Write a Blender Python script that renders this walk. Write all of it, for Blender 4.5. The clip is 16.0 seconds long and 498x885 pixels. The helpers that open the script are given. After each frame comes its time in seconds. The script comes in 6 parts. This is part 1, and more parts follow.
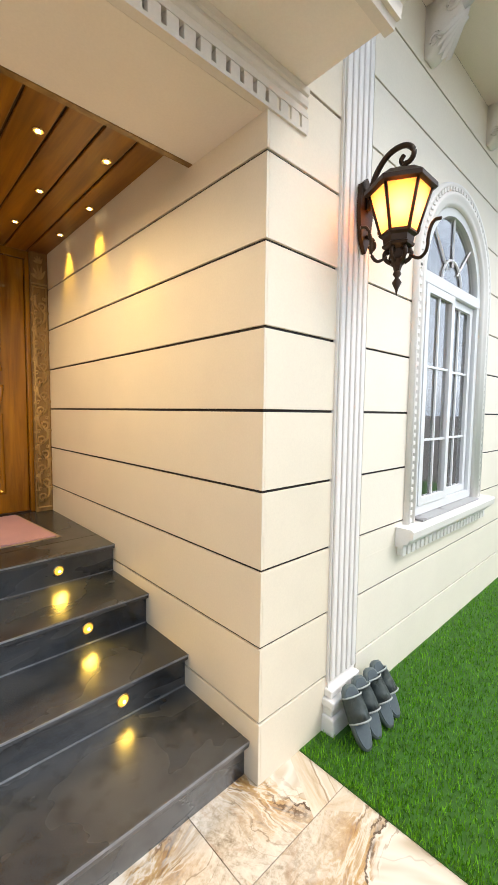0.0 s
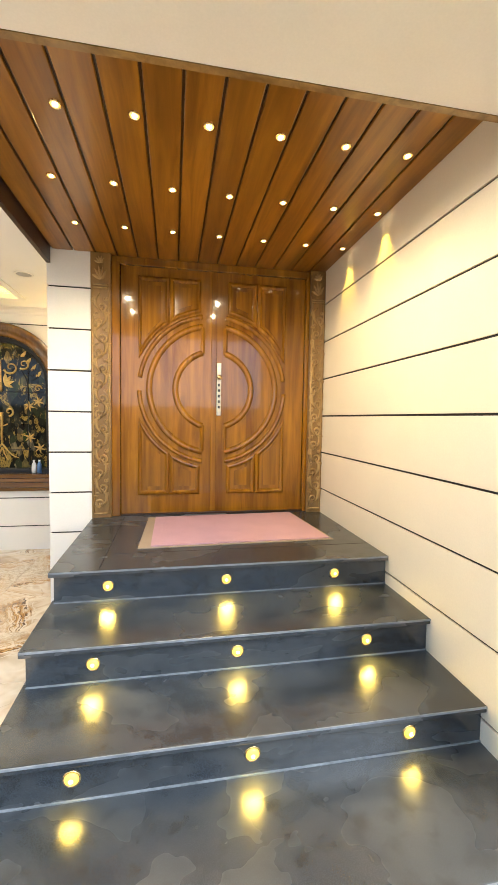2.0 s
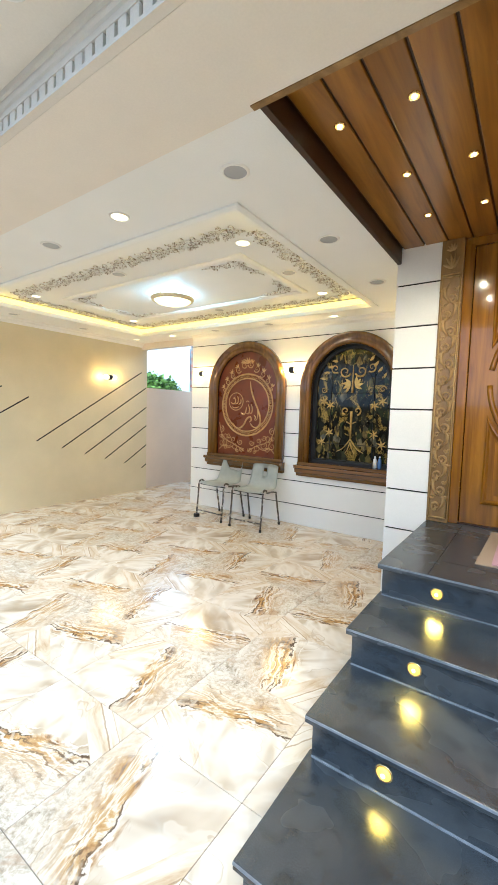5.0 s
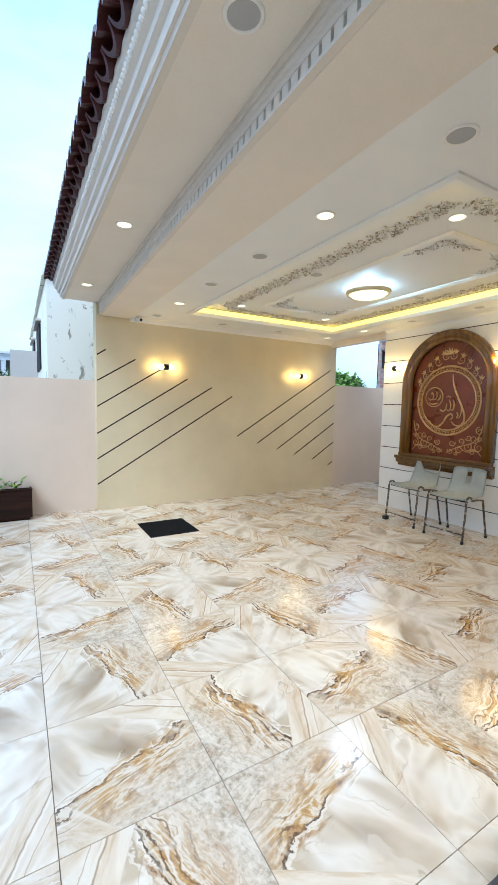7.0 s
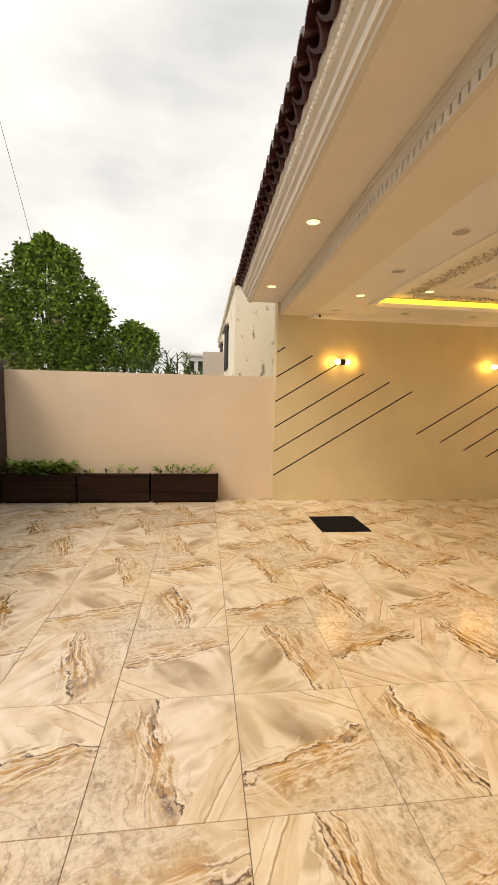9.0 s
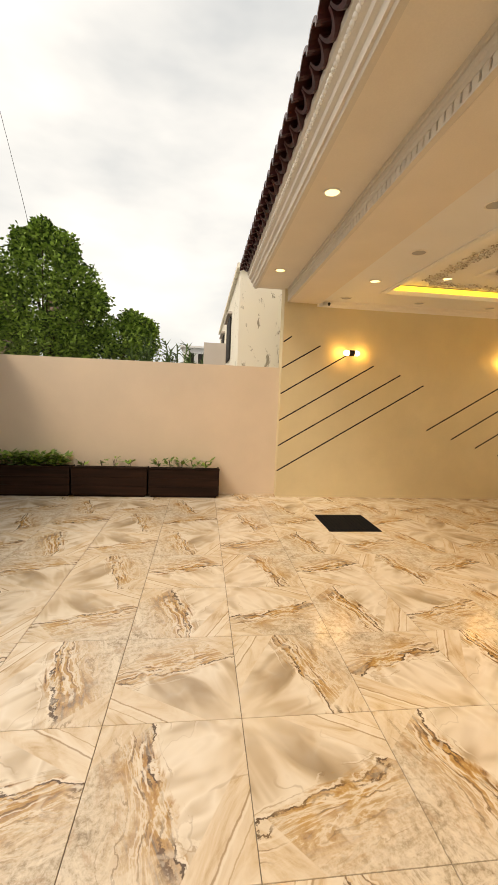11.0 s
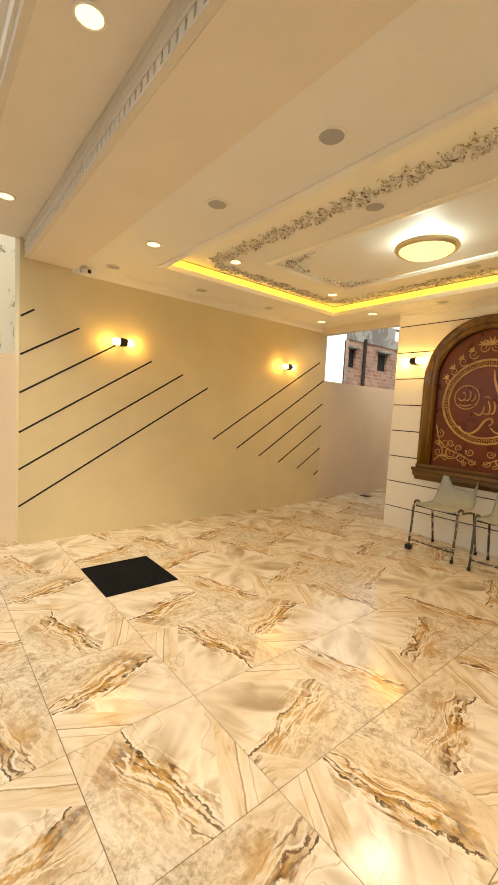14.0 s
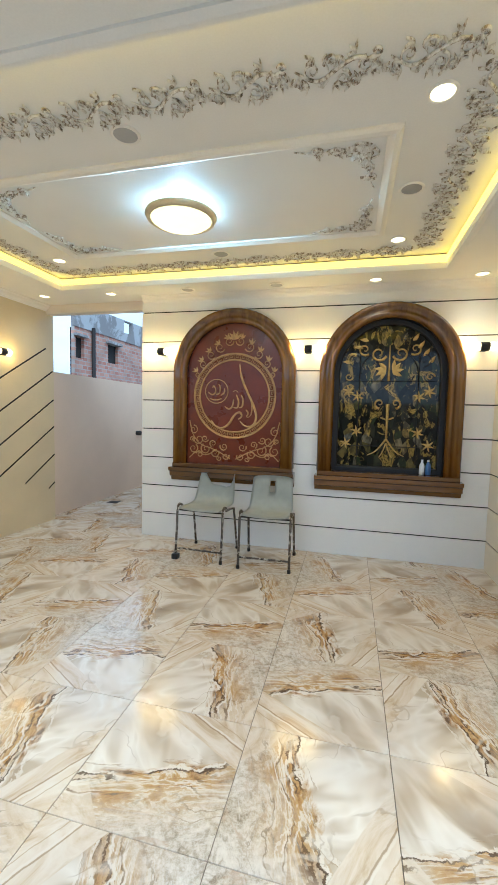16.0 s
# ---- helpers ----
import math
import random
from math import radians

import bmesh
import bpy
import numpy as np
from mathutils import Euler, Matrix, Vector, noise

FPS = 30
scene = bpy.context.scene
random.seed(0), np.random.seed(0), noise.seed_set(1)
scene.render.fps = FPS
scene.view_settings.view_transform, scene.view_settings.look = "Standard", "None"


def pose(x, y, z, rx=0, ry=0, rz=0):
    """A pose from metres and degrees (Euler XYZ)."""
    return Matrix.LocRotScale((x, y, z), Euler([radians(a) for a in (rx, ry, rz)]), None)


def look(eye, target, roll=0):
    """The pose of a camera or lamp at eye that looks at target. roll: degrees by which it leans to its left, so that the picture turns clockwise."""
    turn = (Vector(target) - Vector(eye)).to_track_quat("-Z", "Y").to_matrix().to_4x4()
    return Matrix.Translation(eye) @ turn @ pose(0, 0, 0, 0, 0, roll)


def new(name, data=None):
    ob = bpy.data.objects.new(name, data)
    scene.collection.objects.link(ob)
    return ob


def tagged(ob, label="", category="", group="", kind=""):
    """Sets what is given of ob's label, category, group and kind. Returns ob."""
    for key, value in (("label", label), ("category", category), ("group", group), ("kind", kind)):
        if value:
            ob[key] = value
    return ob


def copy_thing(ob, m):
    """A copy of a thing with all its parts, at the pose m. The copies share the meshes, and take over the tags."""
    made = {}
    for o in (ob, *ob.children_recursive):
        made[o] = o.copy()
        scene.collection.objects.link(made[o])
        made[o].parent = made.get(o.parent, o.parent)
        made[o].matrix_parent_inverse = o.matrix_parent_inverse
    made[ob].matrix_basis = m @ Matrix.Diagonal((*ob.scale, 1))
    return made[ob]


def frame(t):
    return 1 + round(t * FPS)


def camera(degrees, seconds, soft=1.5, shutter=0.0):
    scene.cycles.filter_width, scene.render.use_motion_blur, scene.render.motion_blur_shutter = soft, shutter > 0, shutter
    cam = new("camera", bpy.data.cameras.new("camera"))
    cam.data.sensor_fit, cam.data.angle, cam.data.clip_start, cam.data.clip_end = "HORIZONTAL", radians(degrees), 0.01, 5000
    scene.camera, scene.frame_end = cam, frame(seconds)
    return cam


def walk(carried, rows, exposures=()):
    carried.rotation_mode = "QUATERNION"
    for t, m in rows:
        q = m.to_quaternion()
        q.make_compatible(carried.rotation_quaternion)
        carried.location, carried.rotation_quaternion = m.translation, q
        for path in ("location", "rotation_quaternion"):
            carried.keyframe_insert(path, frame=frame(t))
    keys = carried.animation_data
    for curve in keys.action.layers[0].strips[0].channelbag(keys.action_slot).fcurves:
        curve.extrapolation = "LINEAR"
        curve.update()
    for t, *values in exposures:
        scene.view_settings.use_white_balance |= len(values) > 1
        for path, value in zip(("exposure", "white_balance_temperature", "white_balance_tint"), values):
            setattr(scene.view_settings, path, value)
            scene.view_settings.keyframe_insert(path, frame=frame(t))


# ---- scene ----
cam = camera(63.1, 16.0, soft=1.2)
PATH = [
    (0, (-0.017, 0.052, 1.495), (1.35, 1.504, 1.346), 0.7),
    (0.5, (-0.066, 0.109, 1.498), (1.094, 1.732, 1.353), 0.9),
    (1, (-0.122, 0.159, 1.499), (0.806, 1.925, 1.361), 0.9),
    (1.5, (-0.169, 0.196, 1.484), (0.467, 2.088, 1.356), 0.8),
    (2, (-0.182, 0.244, 1.469), (0.184, 2.206, 1.352), 0.9),
    (2.5, (-0.139, 0.283, 1.432), (-0.1, 2.281, 1.341), 0.9),
    (3, (-0.129, 0.31, 1.439), (-0.372, 2.293, 1.336), 1.0),
    (3.5, (-0.131, 0.326, 1.444), (-0.652, 2.253, 1.326), 1.3),
    (4, (-0.141, 0.328, 1.433), (-0.886, 2.18, 1.31), 1.5),
    (6.5, (-0.25, 0.252, 1.44), (-1.868, 1.414, 1.267), 1.4),
    (7, (-0.277, 0.245, 1.423), (-2.007, 1.233, 1.249), 1.2),
    (7.5, (-0.297, 0.23, 1.413), (-2.128, 1.014, 1.237), 1.0),
    (8, (-0.311, 0.217, 1.419), (-2.211, 0.811, 1.228), 1.3),
    (8.5, (-0.321, 0.194, 1.424), (-2.274, 0.576, 1.218), 1.3),
    (9, (-0.335, 0.161, 1.412), (-2.311, 0.387, 1.201), 1.3),
    (11.5, (-0.735, 0.119, 1.344), (-2.704, 0.38, 1.107), 3.0),
    (12, (-0.919, 0.204, 1.344), (-2.864, 0.619, 1.128), 3.3),
    (12.5, (-1.149, 0.255, 1.347), (-3.035, 0.89, 1.144), 3.4),
    (13, (-1.394, 0.282, 1.379), (-3.184, 1.15, 1.18), 3.5),
    (13.5, (-1.597, 0.345, 1.369), (-3.272, 1.424, 1.197), 3.3),
    (14, (-1.787, 0.469, 1.359), (-3.333, 1.726, 1.193), 3.1),
    (14.5, (-1.956, 0.606, 1.386), (-3.31, 2.069, 1.232), 2.8),
    (15, (-2.108, 0.701, 1.374), (-3.222, 2.355, 1.222), 2.4),
    (15.5, (-2.265, 0.808, 1.387), (-3.074, 2.631, 1.242), 1.9),
    (16, (-2.352, 0.927, 1.384), (-2.832, 2.863, 1.239), 1.3),
]
LIGHT = [(0.0, 0.68, 6600, 11), (0.5, 0.78, 6600, 11), (1.5, 1.12, 6200, 7), (2.5, 1.52, 5500, 3), (3.5, 1.42, 5500, 1), (4.2, 1.2, 5250, 1), (6.4, 0.72, 4950, 1), (7.0, 0.52, 4980, 3),
         (7.5, 0.32, 5900, 8), (8.0, 0.14, 7200, 15), (8.8, 0.14, 9200, 15), (11.5, 0.16, 9200, 14), (12.8, 0.16, 9600, 15), (13.6, 0.32, 10000, 14), (14.4, 0.48, 7000, 4), (15.2, 0.56, 5150, 3), (15.6, 0.50, 5000, 1), (16.0, 0.50, 4950, 0)]
walk(cam, [(t, look(eye, target, roll)) for t, eye, target, roll in PATH], LIGHT)

# ---- world, sun, exposure ----
world = bpy.data.worlds.new("overcast")
scene.world = world
world.use_nodes = True
wt = world.node_tree
wt.nodes.clear()
w_out = wt.nodes.new("ShaderNodeOutputWorld")
w_bg = wt.nodes.new("ShaderNodeBackground")
w_sky = wt.nodes.new("ShaderNodeTexSky")
w_sky.sky_type = "NISHITA"
w_sky.sun_disc = False
w_sky.sun_elevation, w_sky.sun_rotation = radians(48), radians(146)
w_sky.dust_density = 3.0
w_mix = wt.nodes.new("ShaderNodeMix")
w_mix.data_type = "RGBA"
w_mix.inputs[0].default_value = 0.86
w_co = wt.nodes.new("ShaderNodeTexCoord")
w_map = wt.nodes.new("ShaderNodeMapping")
w_map.inputs["Scale"].default_value = (1.0, 1.0, 2.6)
w_noise = wt.nodes.new("ShaderNodeTexNoise")
w_noise.inputs["Scale"].default_value, w_noise.inputs["Detail"].default_value = 1.7, 5.0
w_ramp = wt.nodes.new("ShaderNodeValToRGB")
w_ramp.color_ramp.elements[0].position, w_ramp.color_ramp.elements[0].color = 0.32, (3.6, 4.5, 5.7, 1)
w_ramp.color_ramp.elements[1].position, w_ramp.color_ramp.elements[1].color = 0.68, (7.4, 8.4, 9.7, 1)
wt.links.new(w_co.outputs["Generated"], w_map.inputs["Vector"])
wt.links.new(w_map.outputs["Vector"], w_noise.inputs["Vector"])
wt.links.new(w_noise.outputs["Fac"], w_ramp.inputs["Fac"])
wt.links.new(w_sky.outputs["Color"], w_mix.inputs[6])
wt.links.new(w_ramp.outputs["Color"], w_mix.inputs[7])
wt.links.new(w_mix.outputs[2], w_bg.inputs["Color"])
w_bg.inputs["Strength"].default_value = 0.15
wt.links.new(w_bg.outputs["Background"], w_out.inputs["Surface"])

sun_data = bpy.data.lights.new("sun", "SUN")
sun_data.energy, sun_data.angle, sun_data.color = 1.5, radians(25), (1.0, 0.96, 0.9)
sun = new("sun", sun_data)
sun.matrix_world = look((6, -9, 12), (0, 0, 0))


# ---- materials ----
def material(name):
    m = bpy.data.materials.new(name)
    m.use_nodes = True
    return m, m.node_tree, m.node_tree.nodes["Principled BSDF"]


def node(tree, kind, **values):
    n = tree.nodes.new(kind)
    for key, value in values.items():
        n.inputs[key.replace("_", " ")].default_value = value
    return n


def rgba(c):
    return (c[0], c[1], c[2], 1.0)


def blend(tree, fac, a, b, mode="MIX"):
    n = tree.nodes.new("ShaderNodeMix")
    n.data_type, n.blend_type = "RGBA", mode
    for socket, value in ((n.inputs[0], fac), (n.inputs[6], a), (n.inputs[7], b)):
        if hasattr(value, "links"):
            tree.links.new(value, socket)
        elif isinstance(value, float):
            socket.default_value = value
        else:
            socket.default_value = rgba(value)
    return n.outputs[2]


def ramp(tree, fac, stops):
    n = tree.nodes.new("ShaderNodeValToRGB")
    el = n.color_ramp.elements
    while len(el) < len(stops):
        el.new(0.5)
    for e, (p, c) in zip(el, stops):
        e.position = p
        e.color = rgba(c) if not isinstance(c, float) else (c, c, c, 1)
    tree.links.new(fac, n.inputs["Fac"])
    return n.outputs["Color"]


def coords(tree, scale=(1, 1, 1), rot=(0, 0, 0), shuffle=0.0):
    tc = tree.nodes.new("ShaderNodeTexCoord")
    vec = tc.outputs["Object"]
    if shuffle:
        info = tree.nodes.new("ShaderNodeObjectInfo")
        mul = tree.nodes.new("ShaderNodeMath")
        mul.operation = "MULTIPLY"
        mul.inputs[1].default_value = shuffle
        tree.links.new(info.outputs["Random"], mul.inputs[0])
        add = tree.nodes.new("ShaderNodeVectorMath")
        add.operation = "ADD"
        tree.links.new(vec, add.inputs[0])
        tree.links.new(mul.outputs[0], add.inputs[1])
        vec = add.outputs[0]
    mp = tree.nodes.new("ShaderNodeMapping")
    mp.inputs["Scale"].default_value = scale
    mp.inputs["Rotation"].default_value = rot
    tree.links.new(vec, mp.inputs["Vector"])
    return mp.outputs["Vector"]


def noise_tex(tree, vec, scale, detail=4.0, rough=0.55, dist=0.0):
    n = node(tree, "ShaderNodeTexNoise", Scale=scale, Detail=detail, Roughness=rough, Distortion=dist)
    tree.links.new(vec, n.inputs["Vector"])
    return n.outputs["Fac"]


def bump(tree, bsdf, height, strength=0.2, dist=0.01):
    n = node(tree, "ShaderNodeBump", Strength=strength, Distance=dist)
    tree.links.new(height, n.inputs["Height"])
    tree.links.new(n.outputs["Normal"], bsdf.inputs["Normal"])


def plain(name, base, rough=0.5, metal=0.0, vary=0.12, scale=3.0, grain=120.0, bumps=0.08, coat=0.0, shuffle=0.0):
    """Paint, plaster, metal or plastic: large soft stains, fine grain and relief."""
    m, t, b = material(name)
    vec = coords(t, shuffle=shuffle)
    big = noise_tex(t, vec, scale, 5.0)
    fine = noise_tex(t, vec, grain, 3.0)
    dark = tuple(c * (1 - vary) for c in base)
    light = tuple(min(1, c * (1 + vary * 0.4)) for c in base)
    col = blend(t, ramp(t, big, [(0.3, 0.0), (0.7, 1.0)]), dark, light)
    col = blend(t, 0.18, col, ramp(t, fine, [(0.3, tuple(c * 0.8 for c in base)), (0.7, light)]))
    t.links.new(col, b.inputs["Base Color"])
    b.inputs["Roughness"].default_value = rough
    r = node(t, "ShaderNodeMapRange")
    r.inputs["To Min"].default_value, r.inputs["To Max"].default_value = max(0.03, rough - 0.08), min(1, rough + 0.1)
    t.links.new(big, r.inputs["Value"])
    t.links.new(r.outputs["Result"], b.inputs["Roughness"])
    b.inputs["Metallic"].default_value = metal
    b.inputs["Coat Weight"].default_value = coat
    b.inputs["Coat Roughness"].default_value = 0.08
    if bumps:
        bump(t, b, fine, bumps, 0.004)
    return m


def wood(name, dark, light, rough=0.3, axis=2, coat=0.4, scale=1.0, shuffle=5.0):
    """Varnished wood with the grain along an axis."""
    m, t, b = material(name)
    s = [15 * scale] * 3
    s[axis] = 1.1 * scale
    vec = coords(t, scale=tuple(s), shuffle=shuffle)
    g = noise_tex(t, vec, 1.0, 6.0, 0.6, 0.6)
    s2 = [5 * scale] * 3
    s2[axis] = 0.7 * scale
    big = noise_tex(t, coords(t, scale=tuple(s2), shuffle=shuffle), 1.0, 3.0)
    col = ramp(t, g, [(0.28, dark), (0.5, tuple((a + c) / 2 for a, c in zip(dark, light))), (0.72, light)])
    col = blend(t, ramp(t, big, [(0.35, 0.0), (0.7, 0.55)]), col, tuple(c * 0.62 for c in dark))
    info = t.nodes.new("ShaderNodeObjectInfo")
    col = blend(t, ramp(t, info.outputs["Random"], [(0.0, 0.0), (1.0, 0.22)]), col, tuple(c * 0.55 for c in light))
    t.links.new(col, b.inputs["Base Color"])
    b.inputs["Roughness"].default_value = rough
    b.inputs["Coat Weight"].default_value, b.inputs["Coat Roughness"].default_value = coat, 0.06
    bump(t, b, g, 0.12, 0.003)
    return m


def glow(name, color, strength):
    m, t, b = material(name)
    b.inputs["Base Color"].default_value = rgba(color)
    b.inputs["Emission Color"].default_value = rgba(color)
    b.inputs["Emission Strength"].default_value = strength
    b.inputs["Roughness"].default_value = 0.4
    return m


def glass(name, tint=(1, 1, 1), rough=0.0):
    m, t, b = material(name)
    b.inputs["Base Color"].default_value = rgba(tint)
    b.inputs["Transmission Weight"].default_value = 1.0
    b.inputs["Roughness"].default_value = rough
    b.inputs["IOR"].default_value = 1.45
    return m


def marble_tile(name):
    """Polished printed tile, seen from its gritty corner: grit, a streaked amber band behind a cracked vein, soft cream folds, a straight-cut wedge."""
    m, t, b = material(name)
    tc = t.nodes.new("ShaderNodeTexCoord")
    info = t.nodes.new("ShaderNodeObjectInfo")

    def calc(kind, p, q, r=None):
        n = t.nodes.new("ShaderNodeMath")
        n.operation = kind
        for socket, value in zip(n.inputs, (p, q, r)):
            if value is None:
                continue
            if isinstance(value, (int, float)):
                socket.default_value = value
            else:
                t.links.new(value, socket)
        return n.outputs[0]

    sep = t.nodes.new("ShaderNodeSeparateXYZ")
    t.links.new(tc.outputs["UV"], sep.inputs[0])
    u, v = sep.outputs[0], sep.outputs[1]
    com = t.nodes.new("ShaderNodeCombineXYZ")
    t.links.new(u, com.inputs[0])
    t.links.new(v, com.inputs[1])
    t.links.new(calc("MULTIPLY", info.outputs["Random"], 0.7), com.inputs[2])

    def tex(scale, detail, rough, dist=0.0, stretch=(1, 1, 1), turn=0.0, shift=0.0):
        mp = node(t, "ShaderNodeMapping")
        mp.inputs["Rotation"].default_value = (0, 0, turn)
        mp.inputs["Location"].default_value = (shift, shift * 0.7, shift)
        t.links.new(com.outputs[0], mp.inputs["Vector"])
        mp2 = node(t, "ShaderNodeMapping")
        mp2.inputs["Scale"].default_value = stretch
        t.links.new(mp.outputs["Vector"], mp2.inputs["Vector"])
        return noise_tex(t, mp2.outputs["Vector"], scale, detail, rough, dist)

    def centred(x, k):
        return calc("MULTIPLY", calc("SUBTRACT", x, 0.5), k)

    wide = centred(tex(1.9, 2.0, 0.5, 0.0, shift=2.3), 0.40)
    crack = centred(tex(7.0, 5.0, 0.62, 0.5, (1.0, 0.45, 1), radians(-15), 6.1), 0.13)
    run = calc("MULTIPLY_ADD", v, -0.27, 0.60)
    base = calc("ADD", calc("SUBTRACT", u, run), wide)
    s = calc("ADD", base, crack)

    # soft cream side: folds fanning out from the vein
    fold = tex(2.1, 2.0, 0.45, 0.5, (1.0, 2.1, 1), radians(-34), 1.0)
    cream = ramp(t, fold, [(0.33, (0.36, 0.29, 0.21)), (0.42, (0.58, 0.50, 0.40)), (0.50, (0.80, 0.76, 0.69)), (0.57, (0.89, 0.88, 0.85)), (0.68, (0.60, 0.52, 0.41))])
    calm = ramp(t, tex(2.0, 2.5, 0.5, 0.8, shift=8.0), [(0.3, (0.56, 0.46, 0.33)), (0.46, (0.78, 0.71, 0.61)), (0.58, (0.89, 0.88, 0.85)), (0.7, (0.74, 0.67, 0.57))])
    soft = blend(t, ramp(t, base, [(0.10, 0.0), (0.50, 0.7)]), cream, calm)
    # gritty side
    grit = tex(26.0, 5.0, 0.75, 0.2)
    spots = tex(4.2, 6.0, 0.68, 0.0, shift=7.0)
    gritty = ramp(t, grit, [(0.34, (0.50, 0.44, 0.36)), (0.50, (0.70, 0.66, 0.59)), (0.64, (0.84, 0.82, 0.78))])
    gritty = blend(t, ramp(t, spots, [(0.48, 0.0), (0.64, 0.75)]), gritty, ramp(t, grit, [(0.40, (0.26, 0.21, 0.15)), (0.52, (0.54, 0.48, 0.40)), (0.64, (0.68, 0.63, 0.55))]))
    sweep_ = tex(1.8, 5.0, 0.62, 1.5, (3.2, 0.9, 1), radians(-24), 9.0)
    gritty = blend(t, ramp(t, sweep_, [(0.52, 0.0), (0.60, 0.75), (0.68, 0.1)]), gritty, (0.86, 0.84, 0.79))
    gritty = blend(t, ramp(t, sweep_, [(0.34, 0.5), (0.42, 0.0)]), gritty, (0.50, 0.35, 0.24))
    col = blend(t, ramp(t, s, [(-0.02, 1.0), (0.0, 0.0)]), soft, gritty)
    # amber band with long streaks
    flow = tex(1.7, 6.0, 0.66, 1.7, (4.6, 1.0, 1), radians(-17), 4.0)
    flow = calc("ADD", flow, centred(tex(5.0, 5.0, 0.65, 0.4, (2.0, 1.0, 1), radians(-17), 21.0), 0.22))
    amber = ramp(t, flow, [(0.34, (0.13, 0.07, 0.03)), (0.41, (0.42, 0.22, 0.06)), (0.49, (0.58, 0.38, 0.15)), (0.55, (0.84, 0.79, 0.70)), (0.64, (0.52, 0.36, 0.18))])
    fade = calc("MULTIPLY_ADD", s, 1.0, 0.5)
    strength = ramp(t, calc("ADD", fade, centred(flow, 0.35)), [(0.06, 0.0), (0.26, 0.55), (0.40, 0.95), (0.49, 0.95), (0.56, 0.0)])
    along = ramp(t, calc("ADD", v, centred(spots, 0.6)), [(0.02, 0.45), (0.25, 1.0), (0.72, 1.0), (1.0, 0.25)])
    col = blend(t, blend(t, 1.0, strength, along, "MULTIPLY"), col, amber)
    # wedge cut by a straight line
    e = calc("SUBTRACT", calc("SUBTRACT", u, 0.58), calc("MULTIPLY", v, 0.56))
    rough_e = calc("ADD", e, centred(crack, 0.35))
    wedge_flow = tex(2.2, 5.0, 0.62, 1.4, (2.6, 0.8, 1), radians(32), 5.0)
    wedge = ramp(t, wedge_flow, [(0.30, (0.56, 0.43, 0.28)), (0.42, (0.72, 0.62, 0.49)), (0.56, (0.82, 0.76, 0.67)), (0.68, (0.86, 0.83, 0.77))])
    col = blend(t, ramp(t, e, [(0.0, 0.0), (0.006, 1.0)]), col, wedge)
    far = calc("SUBTRACT", calc("SUBTRACT", v, 0.66), calc("MULTIPLY", u, 0.9))
    col = blend(t, ramp(t, far, [(0.0, 0.0), (0.008, 0.8)]), col, wedge)
    # cracked veins, dark beside white, broken along their run
    gaps = ramp(t, tex(3.4, 2.0, 0.5, 0.0, shift=13.0), [(0.42, 0.0), (0.56, 1.0)])
    parts = ramp(t, tex(4.6, 2.0, 0.5, 0.0, shift=15.0), [(0.36, 0.1), (0.52, 1.0)])
    body = ramp(t, e, [(-0.004, 1.0), (0.0, 0.0)])
    fine = calc("ADD", s, centred(tex(17.0, 4.0, 0.68, 0.0, shift=11.0), 0.09))
    loose = calc("ADD", calc("ADD", base, centred(tex(2.6, 5.0, 0.6, 0.6, (1.0, 0.6, 1), radians(-20), 17.0), 0.30)), centred(flow, 0.10))
    lines = ((fine, -0.001, 0.012, (0.085, 0.05, 0.03), 0.95), (fine, 0.018, 0.014, (0.87, 0.85, 0.80), 0.9), (fine, -0.048, 0.011, (0.13, 0.075, 0.04), 0.9),
             (loose, -0.070, 0.014, (0.85, 0.82, 0.76), 0.9), (loose, -0.125, 0.009, (0.20, 0.13, 0.075), 0.8), (loose, -0.145, 0.009, (0.85, 0.82, 0.77), 0.8),
             (loose, -0.25, 0.007, (0.30, 0.23, 0.16), 0.7), (loose, -0.34, 0.006, (0.34, 0.27, 0.20), 0.6), (loose, 0.085, 0.007, (0.40, 0.31, 0.22), 0.6), (loose, 0.10, 0.010, (0.86, 0.84, 0.79), 0.7), (fine, -0.19, 0.008, (0.84, 0.81, 0.75), 0.7))
    for k, (field, mid, half, tint, most) in enumerate(lines):
        at = calc("MULTIPLY_ADD", calc("ABSOLUTE", calc("SUBTRACT", field, mid), 0.0), -1.0 / half, 1.0)
        line = ramp(t, at, [(0.0, 0.0), (0.55, most)])
        keep = blend(t, 1.0, parts, body, "MULTIPLY") if k < 2 else blend(t, 1.0, gaps, body, "MULTIPLY")
        col = blend(t, blend(t, 1.0, line, keep, "MULTIPLY"), col, tint)
    stray = calc("ADD", calc("SUBTRACT", u, v), centred(tex(2.0, 3.0, 0.5, 0.4, shift=25.0), 1.3))
    for mid, half, tint, most in ((0.30, 0.050, (0.88, 0.86, 0.82), 0.35), (0.34, 0.014, (0.36, 0.27, 0.18), 0.35), (-0.22, 0.048, (0.88, 0.86, 0.82), 0.35), (-0.26, 0.014, (0.38, 0.29, 0.20), 0.35)):
        at = calc("MULTIPLY_ADD", calc("ABSOLUTE", calc("SUBTRACT", stray, mid), 0.0), -1.0 / half, 1.0)
        col = blend(t, blend(t, 1.0, ramp(t, at, [(0.0, 0.0), (0.6, most)]), gaps, "MULTIPLY"), col, tint)
